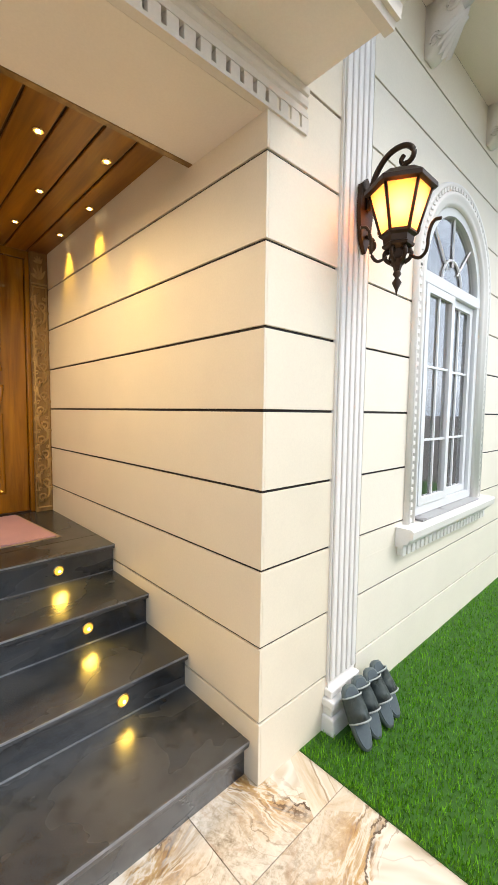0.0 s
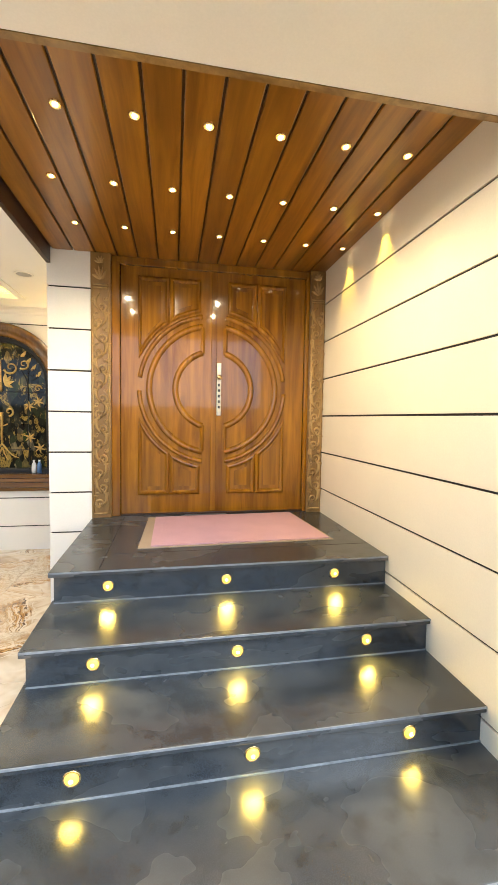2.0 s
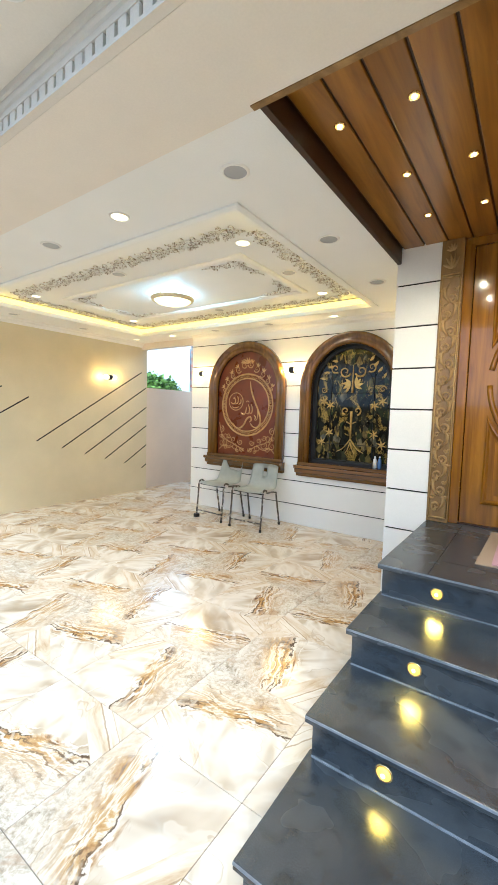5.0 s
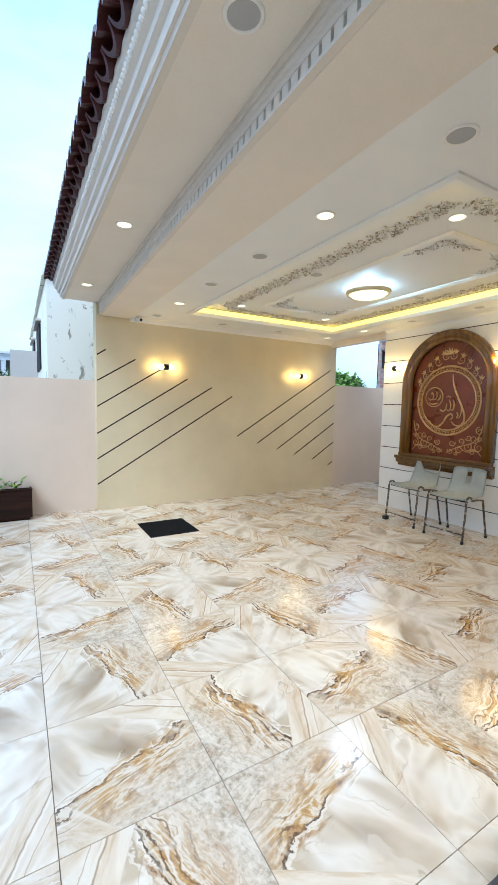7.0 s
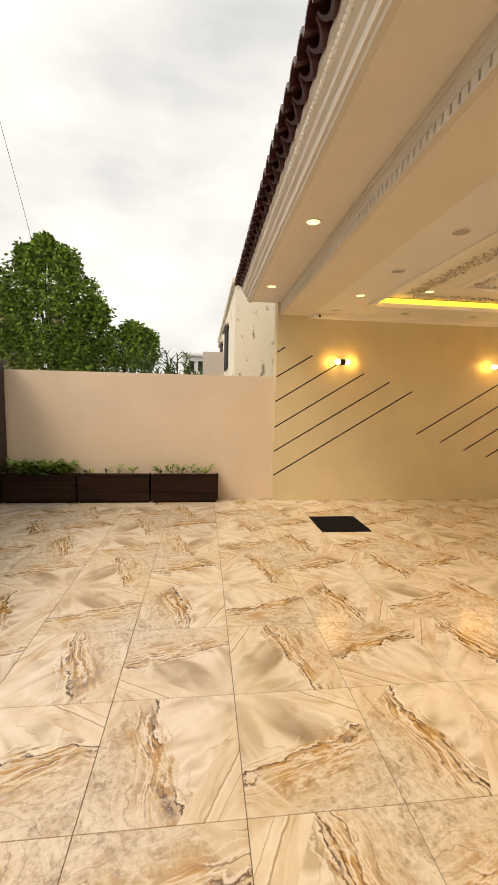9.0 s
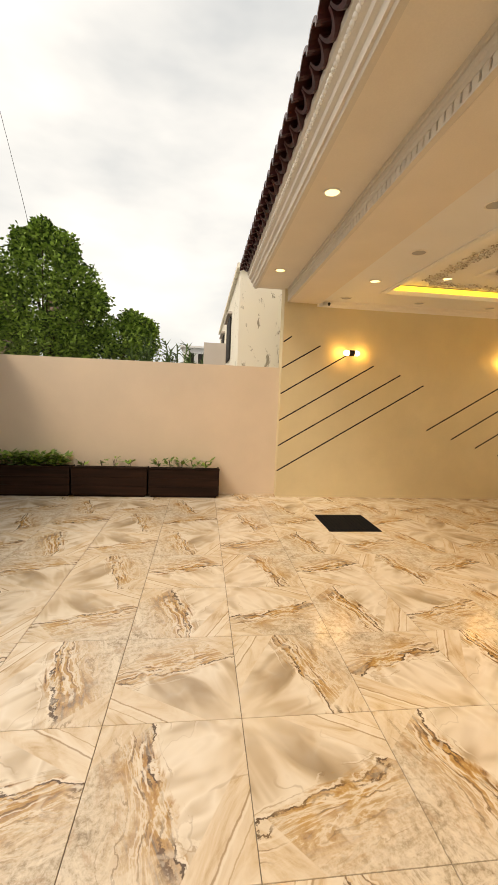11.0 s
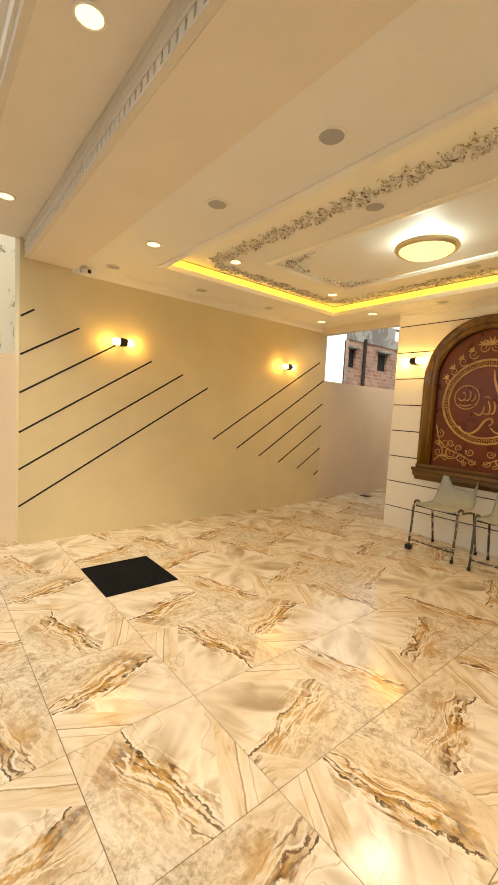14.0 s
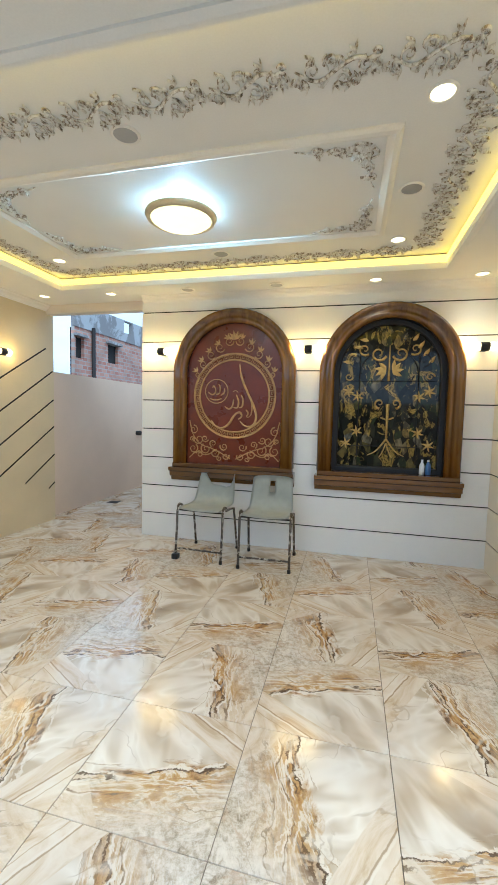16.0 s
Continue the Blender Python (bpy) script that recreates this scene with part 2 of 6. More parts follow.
    for mid, half, tint, most in ((-0.012, 0.009, (0.34, 0.24, 0.14), 0.75), (0.006, 0.011, (0.86, 0.83, 0.77), 0.9), (0.075, 0.006, (0.45, 0.33, 0.20), 0.6)):
        at = calc("MULTIPLY_ADD", calc("ABSOLUTE", calc("SUBTRACT", rough_e, mid), 0.0), -1.0 / half, 1.0)
        col = blend(t, ramp(t, at, [(0.0, 0.0), (0.6, most)]), col, tint)
    col = blend(t, ramp(t, info.outputs["Random"], [(0.0, 0.0), (1.0, 0.10)]), col, (0.56, 0.50, 0.42))
    col = blend(t, 1.0, col, (0.86, 0.785, 0.69), "MULTIPLY")
    t.links.new(col, b.inputs["Base Color"])
    t.links.new(ramp(t, grit, [(0.2, 0.10), (0.8, 0.20)]), b.inputs["Roughness"])
    b.inputs["Specular IOR Level"].default_value = 0.75
    bump(t, b, tex(3.0, 3.0, 0.5), 0.05, 0.004)
    return m


def granite(name):
    """Polished black granite with cloudy wipe marks, foot prints and dust."""
    m, t, b = material(name)
    vec = coords(t)
    speck = noise_tex(t, vec, 260.0, 2.0)
    smear = noise_tex(t, coords(t, scale=(0.8, 1.0, 2.2)), 3.0, 3.0, 0.5, 0.3)
    prints = noise_tex(t, vec, 13.0, 2.0, 0.5, 0.3)
    col = ramp(t, speck, [(0.4, (0.010, 0.014, 0.020)), (0.75, (0.034, 0.042, 0.054))])
    col = blend(t, ramp(t, smear, [(0.34, 0.0), (0.72, 0.5)]), col, (0.11, 0.11, 0.105))
    col = blend(t, ramp(t, prints, [(0.50, 0.0), (0.78, 0.8)]), col, (0.014, 0.015, 0.016))
    t.links.new(col, b.inputs["Base Color"])
    t.links.new(ramp(t, smear, [(0.25, 0.18), (0.75, 0.34)]), b.inputs["Roughness"])
    b.inputs["Specular IOR Level"].default_value = 0.9
    return m


def brickwork(name):
    """Rough brick laid in courses on a wall that runs along y."""
    m, t, b = material(name)
    tc = t.nodes.new("ShaderNodeTexCoord")
    sep, com = t.nodes.new("ShaderNodeSeparateXYZ"), t.nodes.new("ShaderNodeCombineXYZ")
    t.links.new(tc.outputs["Object"], sep.inputs[0])
    t.links.new(sep.outputs[1], com.inputs[0])
    t.links.new(sep.outputs[2], com.inputs[1])
    vec = com.outputs[0]
    n = t.nodes.new("ShaderNodeTexBrick")
    n.inputs["Scale"].default_value = 2.4
    n.inputs["Color1"].default_value = (0.40, 0.17, 0.12, 1)
    n.inputs["Color2"].default_value = (0.52, 0.30, 0.22, 1)
    n.inputs["Mortar"].default_value = (0.40, 0.36, 0.32, 1)
    n.inputs["Mortar Size"].default_value = 0.03
    t.links.new(vec, n.inputs["Vector"])
    dirt = noise_tex(t, vec, 1.6, 6.0)
    t.links.new(blend(t, ramp(t, dirt, [(0.45, 0.0), (0.8, 0.6)]), n.outputs["Color"], (0.16, 0.12, 0.10)), b.inputs["Base Color"])
    b.inputs["Roughness"].default_value = 0.9
    bump(t, b, n.outputs["Fac"], 0.5, -0.02)
    return m


def stained(name):
    """Mirror-bright leaded glass in irregular panes of dark, grey, olive and amber."""
    m, t, b = material(name)
    v = t.nodes.new("ShaderNodeTexVoronoi")
    v.inputs["Scale"].default_value = 17.0
    vec = coords(t, scale=(1.0, 1.0, 0.6))
    t.links.new(vec, v.inputs["Vector"])
    pick = t.nodes.new("ShaderNodeSeparateColor")
    t.links.new(v.outputs["Color"], pick.inputs[0])
    col = ramp(t, pick.outputs[0], [(0.0, (0.004, 0.004, 0.004)), (0.45, (0.010, 0.012, 0.009)), (0.62, (0.05, 0.05, 0.035)), (0.75, (0.03, 0.05, 0.015)), (0.88, (0.24, 0.17, 0.06)), (1.0, (0.16, 0.16, 0.13))])
    fine = noise_tex(t, vec, 16.0, 5.0, 0.65)
    col = blend(t, ramp(t, fine, [(0.42, 0.75), (0.6, 0.0)]), col, (0.02, 0.02, 0.018))
    leaf = noise_tex(t, vec, 9.0, 6.0, 0.7, 1.2)
    col = blend(t, ramp(t, leaf, [(0.56, 0.0), (0.60, 0.8), (0.66, 0.1)]), col, (0.46, 0.31, 0.07))
    t.links.new(col, b.inputs["Base Color"])
    b.inputs["Roughness"].default_value = 0.06
    b.inputs["Specular IOR Level"].default_value = 0.22
    return m


def weathered(name, base, stain, amount=0.55, low=0.5, scale=2.5):
    """Old painted plaster with patches where the paint has gone."""
    m, t, b = material(name)
    vec = coords(t, scale=(1, 1, 0.55))
    patch = noise_tex(t, vec, scale, 8.0, 0.68, 0.5)
    fine = noise_tex(t, vec, 60.0, 4.0)
    col = blend(t, ramp(t, noise_tex(t, vec, 0.7, 4.0), [(0.3, 0.0), (0.7, 0.5)]), base, tuple(c * 0.86 for c in base))
    col = blend(t, ramp(t, patch, [(low, 0.0), (low + 0.05, amount)]), col, stain)
    t.links.new(col, b.inputs["Base Color"])
    b.inputs["Roughness"].default_value = 0.88
    bump(t, b, fine, 0.15, 0.004)
    return m


def leafy(name, dark, light):
    m, t, b = material(name)
    geo = t.nodes.new("ShaderNodeNewGeometry")
    col = ramp(t, geo.outputs["Random Per Island"], [(0.0, dark), (0.7, light), (1.0, tuple(c * 1.35 for c in light))])
    t.links.new(col, b.inputs["Base Color"])
    b.inputs["Roughness"].default_value = 0.6
    b.inputs["Subsurface Weight"].default_value = 0.0
    return m


def mottled_relief(name):
    """White plaster relief; noise-mottled dark stands for bronze tint and the relief's shading."""
    m, t, b = material(name)
    vec = coords(t, shuffle=3.0)
    mottle = noise_tex(t, vec, 55.0, 4.0, 0.6)
    col = ramp(t, mottle, [(0.32, (0.13, 0.10, 0.075)), (0.41, (0.36, 0.30, 0.23)), (0.48, (0.68, 0.64, 0.58)), (0.60, (0.84, 0.82, 0.78))])
    t.links.new(col, b.inputs["Base Color"])
    b.inputs["Roughness"].default_value = 0.55
    bump(t, b, mottle, 0.35, 0.004)
    return m


M_CREAM = plain("cream_paint", (0.79, 0.71, 0.57), 0.55, vary=0.05, bumps=0.05)
M_WHITE = plain("white_paint", (0.86, 0.83, 0.78), 0.5, vary=0.04, bumps=0.04)
M_FRONT = plain("warm_white_paint", (0.88, 0.82, 0.70), 0.55, vary=0.04, bumps=0.04)
M_CEIL = plain("ceiling_paint", (0.84, 0.83, 0.81), 0.6, vary=0.03, bumps=0.03)
M_EAVE = plain("eave_paint", (0.81, 0.735, 0.64), 0.6, vary=0.05, bumps=0.04)
M_BEIGE = plain("beige_paint", (0.68, 0.57, 0.36), 0.5, vary=0.07, bumps=0.06)
M_PINK = plain("pinkish_paint", (0.72, 0.585, 0.455), 0.75, vary=0.10, scale=1.2, bumps=0.12)
M_GROOVE = plain("dark_groove", (0.012, 0.008, 0.007), 0.7, vary=0.2)
M_TRIM = plain("white_moulding", (0.86, 0.83, 0.79), 0.55, vary=0.04, bumps=0.06)
M_ORN = mottled_relief("mottled_ornament")
M_TILE = marble_tile("marble_tile")
M_GROUT = plain("grout", (0.24, 0.19, 0.14), 0.85, vary=0.2)


def flaked(name):
    """Brown-black tube with pale flakes of old paint."""
    m, t, b = material(name)
    vec = coords(t, shuffle=4.0)
    chips = noise_tex(t, vec, 26.0, 4.0, 0.65)
    rust = noise_tex(t, vec, 60.0, 4.0)
    col = ramp(t, rust, [(0.35, (0.035, 0.026, 0.022)), (0.65, (0.13, 0.095, 0.07))])
    col = blend(t, ramp(t, chips, [(0.56, 0.0), (0.59, 1.0)]), col, (0.52, 0.47, 0.38))
    t.links.new(col, b.inputs["Base Color"])
    b.inputs["Roughness"].default_value = 0.5
    bump(t, b, chips, 0.3, 0.002)
    return m


M_GRANITE = granite("black_granite")
M_GEDGE = plain("granite_edge", (0.22, 0.23, 0.25), 0.35, vary=0.5, scale=14)
M_WOODD = wood("door_wood", (0.13, 0.042, 0.002), (0.42, 0.185, 0.007), 0.16, 2, 0.7)
M_WOODD.node_tree.nodes["Principled BSDF"].inputs["Specular IOR Level"].default_value = 0.2
M_WOODC = wood("ceiling_wood", (0.12, 0.040, 0.002), (0.43, 0.185, 0.009), 0.30, 1, 0.18)
M_WOODK = wood("carved_wood", (0.15, 0.075, 0.017), (0.42, 0.25, 0.075), 0.42, 2, 0.2)
M_CARVE = wood("carved_relief", (0.30, 0.17, 0.05), (0.64, 0.42, 0.15), 0.40, 2, 0.2)
M_WOODF = wood("frame_wood", (0.060, 0.022, 0.003), (0.34, 0.15, 0.018), 0.22, 2, 0.6)
M_WOODS = wood("sill_wood", (0.050, 0.018, 0.003), (0.25, 0.11, 0.014), 0.25, 0, 0.5)
M_WOODX = plain("dark_wood_fascia", (0.035, 0.014, 0.007), 0.35, vary=0.3)
M_ARTRED = plain("red_brown_panel", (0.165, 0.028, 0.004), 0.28, vary=0.35, scale=5)
M_GOLD = plain("gold_paint", (0.60, 0.37, 0.14), 0.42, 0.25, vary=0.3, scale=20)
M_BRASS = plain("brass", (0.75, 0.55, 0.25), 0.25, 1.0, vary=0.2)
M_PLATE = plain("worn_plate", (0.66, 0.58, 0.42), 0.35, 0.7, vary=0.3, scale=30)
M_MAT = plain("pink_mat", (0.47, 0.285, 0.35), 0.95, vary=0.10, scale=6, grain=400, bumps=0.6)
M_MATEDGE = plain("mat_border", (0.33, 0.25, 0.18), 0.9, vary=0.2, grain=300, bumps=0.4)
M_BLACK = plain("black_metal", (0.018, 0.017, 0.018), 0.45, 0.3, vary=0.3)
M_BRONZE = plain("dark_bronze", (0.05, 0.028, 0.016), 0.4, 0.7, vary=0.4, scale=18)
M_AMBER = glow("amber_glass", (1.0, 0.50, 0.13), 1.0)
_t = M_AMBER.node_tree
_geo = _t.nodes.new("ShaderNodeNewGeometry")
_far = _t.nodes.new("ShaderNodeVectorMath")
_far.operation = "DISTANCE"
_t.links.new(_geo.outputs["Position"], _far.inputs[0])
_far.inputs[1].default_value = (1.645, 0.915, 2.35)
_b = _t.nodes["Principled BSDF"]
_t.links.new(ramp(_t, _far.outputs["Value"], [(0.06, 3.0), (0.088, 0.95), (0.125, 0.42)]), _b.inputs["Emission Strength"])
_t.links.new(ramp(_t, _far.outputs["Value"], [(0.075, (1.0, 0.74, 0.36)), (0.125, (1.0, 0.46, 0.10))]), _b.inputs["Emission Color"])
M_BULB = glow("warm_bulb", (1.0, 0.72, 0.32), 40.0)
# amber of the outer lens also stands in for bloom round the core
M_SPOT = glow("downlight_led", (1.0, 0.55, 0.09), 0.8)
M_SPOTB = glow("downlight_core", (1.0, 0.86, 0.52), 12.0)
M_SPOTC = glow("ceiling_led", (1.0, 0.80, 0.42), 2.0)
# real stair lens, its amber and width including the lamp's painted bloom
M_STAIRLED = glow("stair_led", (1.0, 0.60, 0.07), 0.62)
M_COVE = glow("cove_led_strip", (1.0, 0.64, 0.07), 2.2)
M_DOME = glow("dome_glass", (1.0, 0.86, 0.46), 0.95)
M_SCONCE = glow("sconce_lens", (1.0, 0.74, 0.36), 4.0)
M_DEAD = plain("unlit_lens", (0.42, 0.42, 0.43), 0.35, vary=0.1)
M_PLASTIC = plain("grey_green_plastic", (0.62, 0.63, 0.57), 0.4, vary=0.15, scale=9)
M_STEEL = flaked("worn_steel")
M_COVER = plain("black_cover", (0.006, 0.006, 0.007), 0.85, vary=0.4, scale=9)
M_COVER.node_tree.nodes["Principled BSDF"].inputs["Specular IOR Level"].default_value = 0.12
M_PLANTER = wood("planter_wood", (0.008, 0.004, 0.003), (0.045, 0.018, 0.010), 0.75, 1, 0.0)
M_PLANTER.node_tree.nodes["Principled BSDF"].inputs["Specular IOR Level"].default_value = 0.15
M_SOIL = plain("soil", (0.05, 0.035, 0.025), 0.95, vary=0.4, scale=30, bumps=0.8)
M_LEAF = leafy("tree_leaf", (0.010, 0.036, 0.006), (0.23, 0.37, 0.065))
M_SHRUB = leafy("shrub_leaf", (0.015, 0.04, 0.008), (0.07, 0.13, 0.03))
M_LEAF2 = leafy("plant_leaf", (0.05, 0.12, 0.02), (0.20, 0.30, 0.05))
M_TURF = leafy("turf_blade", (0.05, 0.17, 0.008), (0.15, 0.38, 0.016))
M_TURF.node_tree.nodes["Principled BSDF"].inputs["Specular IOR Level"].default_value = 0.15
M_TURFB = plain("turf_backing", (0.04, 0.13, 0.010), 0.9, vary=0.4, scale=25)
M_BARK = plain("bark", (0.09, 0.06, 0.04), 0.9, vary=0.4, scale=12, bumps=0.6)
M_RUBBER = plain("grey_rubber", (0.12, 0.15, 0.145), 0.55, vary=0.25, scale=20)
M_RTILE = plain("red_brown_roof_tile", (0.06, 0.013, 0.013), 0.35, vary=0.35, scale=8, shuffle=9.0)
M_NEIGH = weathered("stained_cream_wall", (0.88, 0.85, 0.74), (0.20, 0.17, 0.11), 0.8, 0.60, 7.0)
M_NEIGHB = weathered("bare_concrete", (0.42, 0.42, 0.42), (0.12, 0.10, 0.09), 0.6, 0.48, 1.5)
M_BRICK = brickwork("brick_wall")
# near-black colour stands in for the shade inside rooms and window openings
M_DARK = plain("unlit_room_dark", (0.02, 0.018, 0.016), 0.8, vary=0.3)
M_PVC = plain("white_pvc", (0.82, 0.83, 0.84), 0.3, vary=0.03)
M_GLASS = glass("window_glass")
M_GLASS.node_tree.nodes["Principled BSDF"].inputs["IOR"].default_value = 2.3
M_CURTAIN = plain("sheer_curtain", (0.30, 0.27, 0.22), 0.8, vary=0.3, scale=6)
M_FARWALL = plain("far_plaster", (0.55, 0.50, 0.46), 0.9, vary=0.15, scale=0.6)
M_FARRED = plain("far_tower", (0.30, 0.20, 0.17), 0.9, vary=0.2, scale=0.6)
M_ASPHALT = plain("ground_earth", (0.16, 0.14, 0.12), 0.95, vary=0.3, scale=0.5)
M_DARKGLASS = stained("stained_glass")
M_GILT = plain("gilt_metal", (0.55, 0.36, 0.10), 0.35, 0.6, vary=0.35, scale=25)
M_BOTTLE = plain("blue_plastic", (0.10, 0.20, 0.45), 0.3, vary=0.1)
M_STRAPTRIM = plain("pale_edging", (0.38, 0.42, 0.40), 0.6, vary=0.1)
M_RUBBER2 = plain("grey_footbed", (0.075, 0.10, 0.115), 0.6, vary=0.2, scale=30)
M_GATE = plain("dark_brown_gate_paint", (0.035, 0.022, 0.018), 0.4, 0.2, vary=0.3, scale=2)
M_CORNICE = plain("cornice_paint", (0.72, 0.66, 0.58), 0.75, vary=0.08, bumps=0.06)
M_GILTPALE = plain("pale_gilt", (0.72, 0.62, 0.42), 0.4, 0.3, vary=0.2)


# ---- mesh helpers ----
def box(bm, x0, x1, y0, y1, z0, z1, bevel=0.0):
    vs = [bm.verts.new((x, y, z)) for x in (x0, x1) for y in (y0, y1) for z in (z0, z1)]
    quads = ((0, 1, 3, 2), (4, 6, 7, 5), (0, 4, 5, 1), (2, 3, 7, 6), (0, 2, 6, 4), (1, 5, 7, 3))
    fs = [bm.faces.new([vs[i] for i in q]) for q in quads]
    if bevel:
        es = list({e for f in fs for e in f.edges})
        bmesh.ops.bevel(bm, geom=es, offset=bevel, segments=2, affect="EDGES", profile=0.5)
    return bm


def boxed(*dims, bevel=0.0):
    return box(bmesh.new(), *dims, bevel=bevel)


def tube(bm, pts, r, n=6, closed=False, flat=None, taper=None):
    """A round bar along points; flat squeezes it along one axis of the world."""
    pts = [Vector(p) for p in pts]
    rings = []
    count = len(pts)
    for i, p in enumerate(pts):
        a = pts[(i - 1) % count] if closed or i else p
        b = pts[(i + 1) % count] if closed or i < count - 1 else p
        d = (b - a).normalized() if (b - a).length > 1e-9 else Vector((0, 0, 1))
        up = Vector((0, 0, 1)) if abs(d.z) < 0.9 else Vector((0, 1, 0))
        if flat is not None:
            up = Vector([1.0 if k == flat else 0.0 for k in range(3)])
            if abs(d.dot(up)) > 0.95:
                up = Vector((0, 0, 1)) if flat != 2 else Vector((1, 0, 0))
        u = d.cross(up).normalized()
        v = u.cross(d).normalized()
        rr = r * (taper(i / max(1, count - 1)) if taper else 1)
        rings.append([bm.verts.new(p + u * math.cos(k * math.tau / n) * rr + v * math.sin(k * math.tau / n) * rr) for k in range(n)])
    last = count if closed else count - 1
    for i in range(last):
        a, b = rings[i], rings[(i + 1) % count]
        for k in range(n):
            bm.faces.new((a[k], a[(k + 1) % n], b[(k + 1) % n], b[k]))
    if not closed:
        bm.faces.new(rings[0][::-1])
        bm.faces.new(rings[-1])
    return bm


def lathe(bm, profile, centre=(0, 0, 0), n=24, axis=2, hollow=False):
    """Turn a profile of (radius, height) about an axis; hollow: the profile closes on itself."""
    rings = []
    for r, h in profile:
        ring = []
        for k in range(n):
            a = k * math.tau / n
            c = (r * math.cos(a), r * math.sin(a), h)
            c = c if axis == 2 else ((h, c[0], c[1]) if axis == 0 else (c[0], h, c[1]))
            ring.append(bm.verts.new(Vector(centre) + Vector(c)))
        rings.append(ring)
    for a, b in zip(rings, rings[1:] + (rings[:1] if hollow else [])):
        for k in range(n):
            bm.faces.new((a[k], a[(k + 1) % n], b[(k + 1) % n], b[k]))
    if not hollow:
        bm.faces.new(rings[0][::-1])
        bm.faces.new(rings[-1])
    bmesh.ops.recalc_face_normals(bm, faces=bm.faces)
    return bm


def sheet(bm, outer, holes, place, depth):
    """A plate with holes: 2D outlines put into space by place(u, v, w), from w = 0 to depth."""
    fronts = []
    for w in (0.0, depth):
        es = []
        for loop in (outer, *holes):
            vs = [bm.verts.new(place(u, v, w)) for u, v in loop]
            es += [bm.edges.new((vs[i], vs[(i + 1) % len(vs)])) for i in range(len(vs))]
            fronts.append(vs)
        bmesh.ops.triangle_fill(bm, edges=es, use_beauty=True)
    half = len(fronts) // 2
    for a, b in zip(fronts[:half], fronts[half:]):
        for i in range(len(a)):
            j = (i + 1) % len(a)
            bm.faces.new((a[i], a[j], b[j], b[i]))
    bmesh.ops.recalc_face_normals(bm, faces=bm.faces)
    return bm


def arch(cx, half, z0, spring, n=20):
    """Outline of a round-headed opening, from the lower left round to the lower right."""
    pts = [(cx - half, z0), (cx - half, spring)]
    pts += [(cx - half * math.cos(math.pi * i / n), spring + half * math.sin(math.pi * i / n)) for i in range(1, n)]
    return pts + [(cx + half, spring), (cx + half, z0)]


def sweep(bm, path, profile, place, closed=False):
    """Carry a moulding profile (out, proud) along a 2D path; out points to the path's left."""
    rows = []
    n = len(path)
    for i, p in enumerate(path):
        a = path[(i - 1) % n] if closed or i else p
        b = path[(i + 1) % n] if closed or i < n - 1 else p
        d1 = Vector((p[0] - a[0], p[1] - a[1]))
        d2 = Vector((b[0] - p[0], b[1] - p[1]))
        d1 = d1.normalized() if d1.length > 1e-9 else d2.normalized()
        d2 = d2.normalized() if d2.length > 1e-9 else d1
        nrm = Vector((-d1.y - d2.y, d1.x + d2.x))
        nrm = nrm.normalized() if nrm.length > 1e-6 else Vector((-d1.y, d1.x))
        k = 1 / max(0.4, nrm.dot(Vector((-d1.y, d1.x))))
        rows.append([bm.verts.new(place(p[0] + nrm.x * o * k, p[1] + nrm.y * o * k, w)) for o, w in profile])
    for i in range(n if closed else n - 1):
        a, b = rows[i], rows[(i + 1) % n]
        for k in range(len(profile) - 1):
            bm.faces.new((a[k], a[k + 1], b[k + 1], b[k]))
        bm.faces.new((a[-1], a[0], b[0], b[-1]))
    if not closed:
        bm.faces.new(rows[0][::-1])
        bm.faces.new(rows[-1])
    bmesh.ops.recalc_face_normals(bm, faces=bm.faces)
    return bm


def smooth(bm):
    for f in bm.faces:
        f.smooth = True
    return bm


def solid(name, bm, mat):
    me = bpy.data.meshes.new(name)
    bm.to_mesh(me)
    bm.free()
    me.materials.append(mat)
    return new(name, me)


def part(name, bm, mat, parent, label=""):
    ob = solid(name, bm, mat)
    ob.parent = parent
    if parent.type == "EMPTY":
        ob.matrix_parent_inverse = parent.matrix_basis.inverted()
    if label:
        ob["label"] = label
    return ob


def thing(name, base, label, category, group="", kind=""):
    ob = new(name)
    ob.empty_display_size = 0.05
    ob.matrix_basis = Matrix.Translation(base)
    return tagged(ob, label, category, group, kind)


def structure(name, bm, mat, label, category):
    return tagged(solid(name, bm, mat), label, category, "", "structure")


def piece(name, mesh, parent, place):
    ob = new(name, mesh)
    ob.parent = parent
    ob.matrix_basis = Matrix.Translation(place)
    return ob


def mesh_of(name, bm, mat):
    me = bpy.data.meshes.new(name)
    bm.to_mesh(me)
    bm.free()
    me.materials.append(mat)
    return me


# ---- measures of the place ----
XR, YF, XL, YB, XP = 1.06, 1.12, -5.906, 4.98, -4.575   # porch wall, front wall, carport side wall, carport back wall, passage
XH, YD = -1.11, 3.53                                     # flank of the entrance block, door front
BEAM, CEIL, WOODZ, SOFFIT = 2.565, 2.60, 2.70, 2.73
G0, GS, GW = 0.262, 0.31, 0.0115                          # lowest groove, course height, groove width


def courses(top):
    """(z0, z1) of each course of plaster between two grooves."""
    cuts = [0.0]
    z = G0
    while z < top - 0.03:
        cuts += [z - GW / 2, z + GW / 2]
        z += GS
    cuts.append(top)
    return list(zip(cuts[::2], cuts[1::2]))


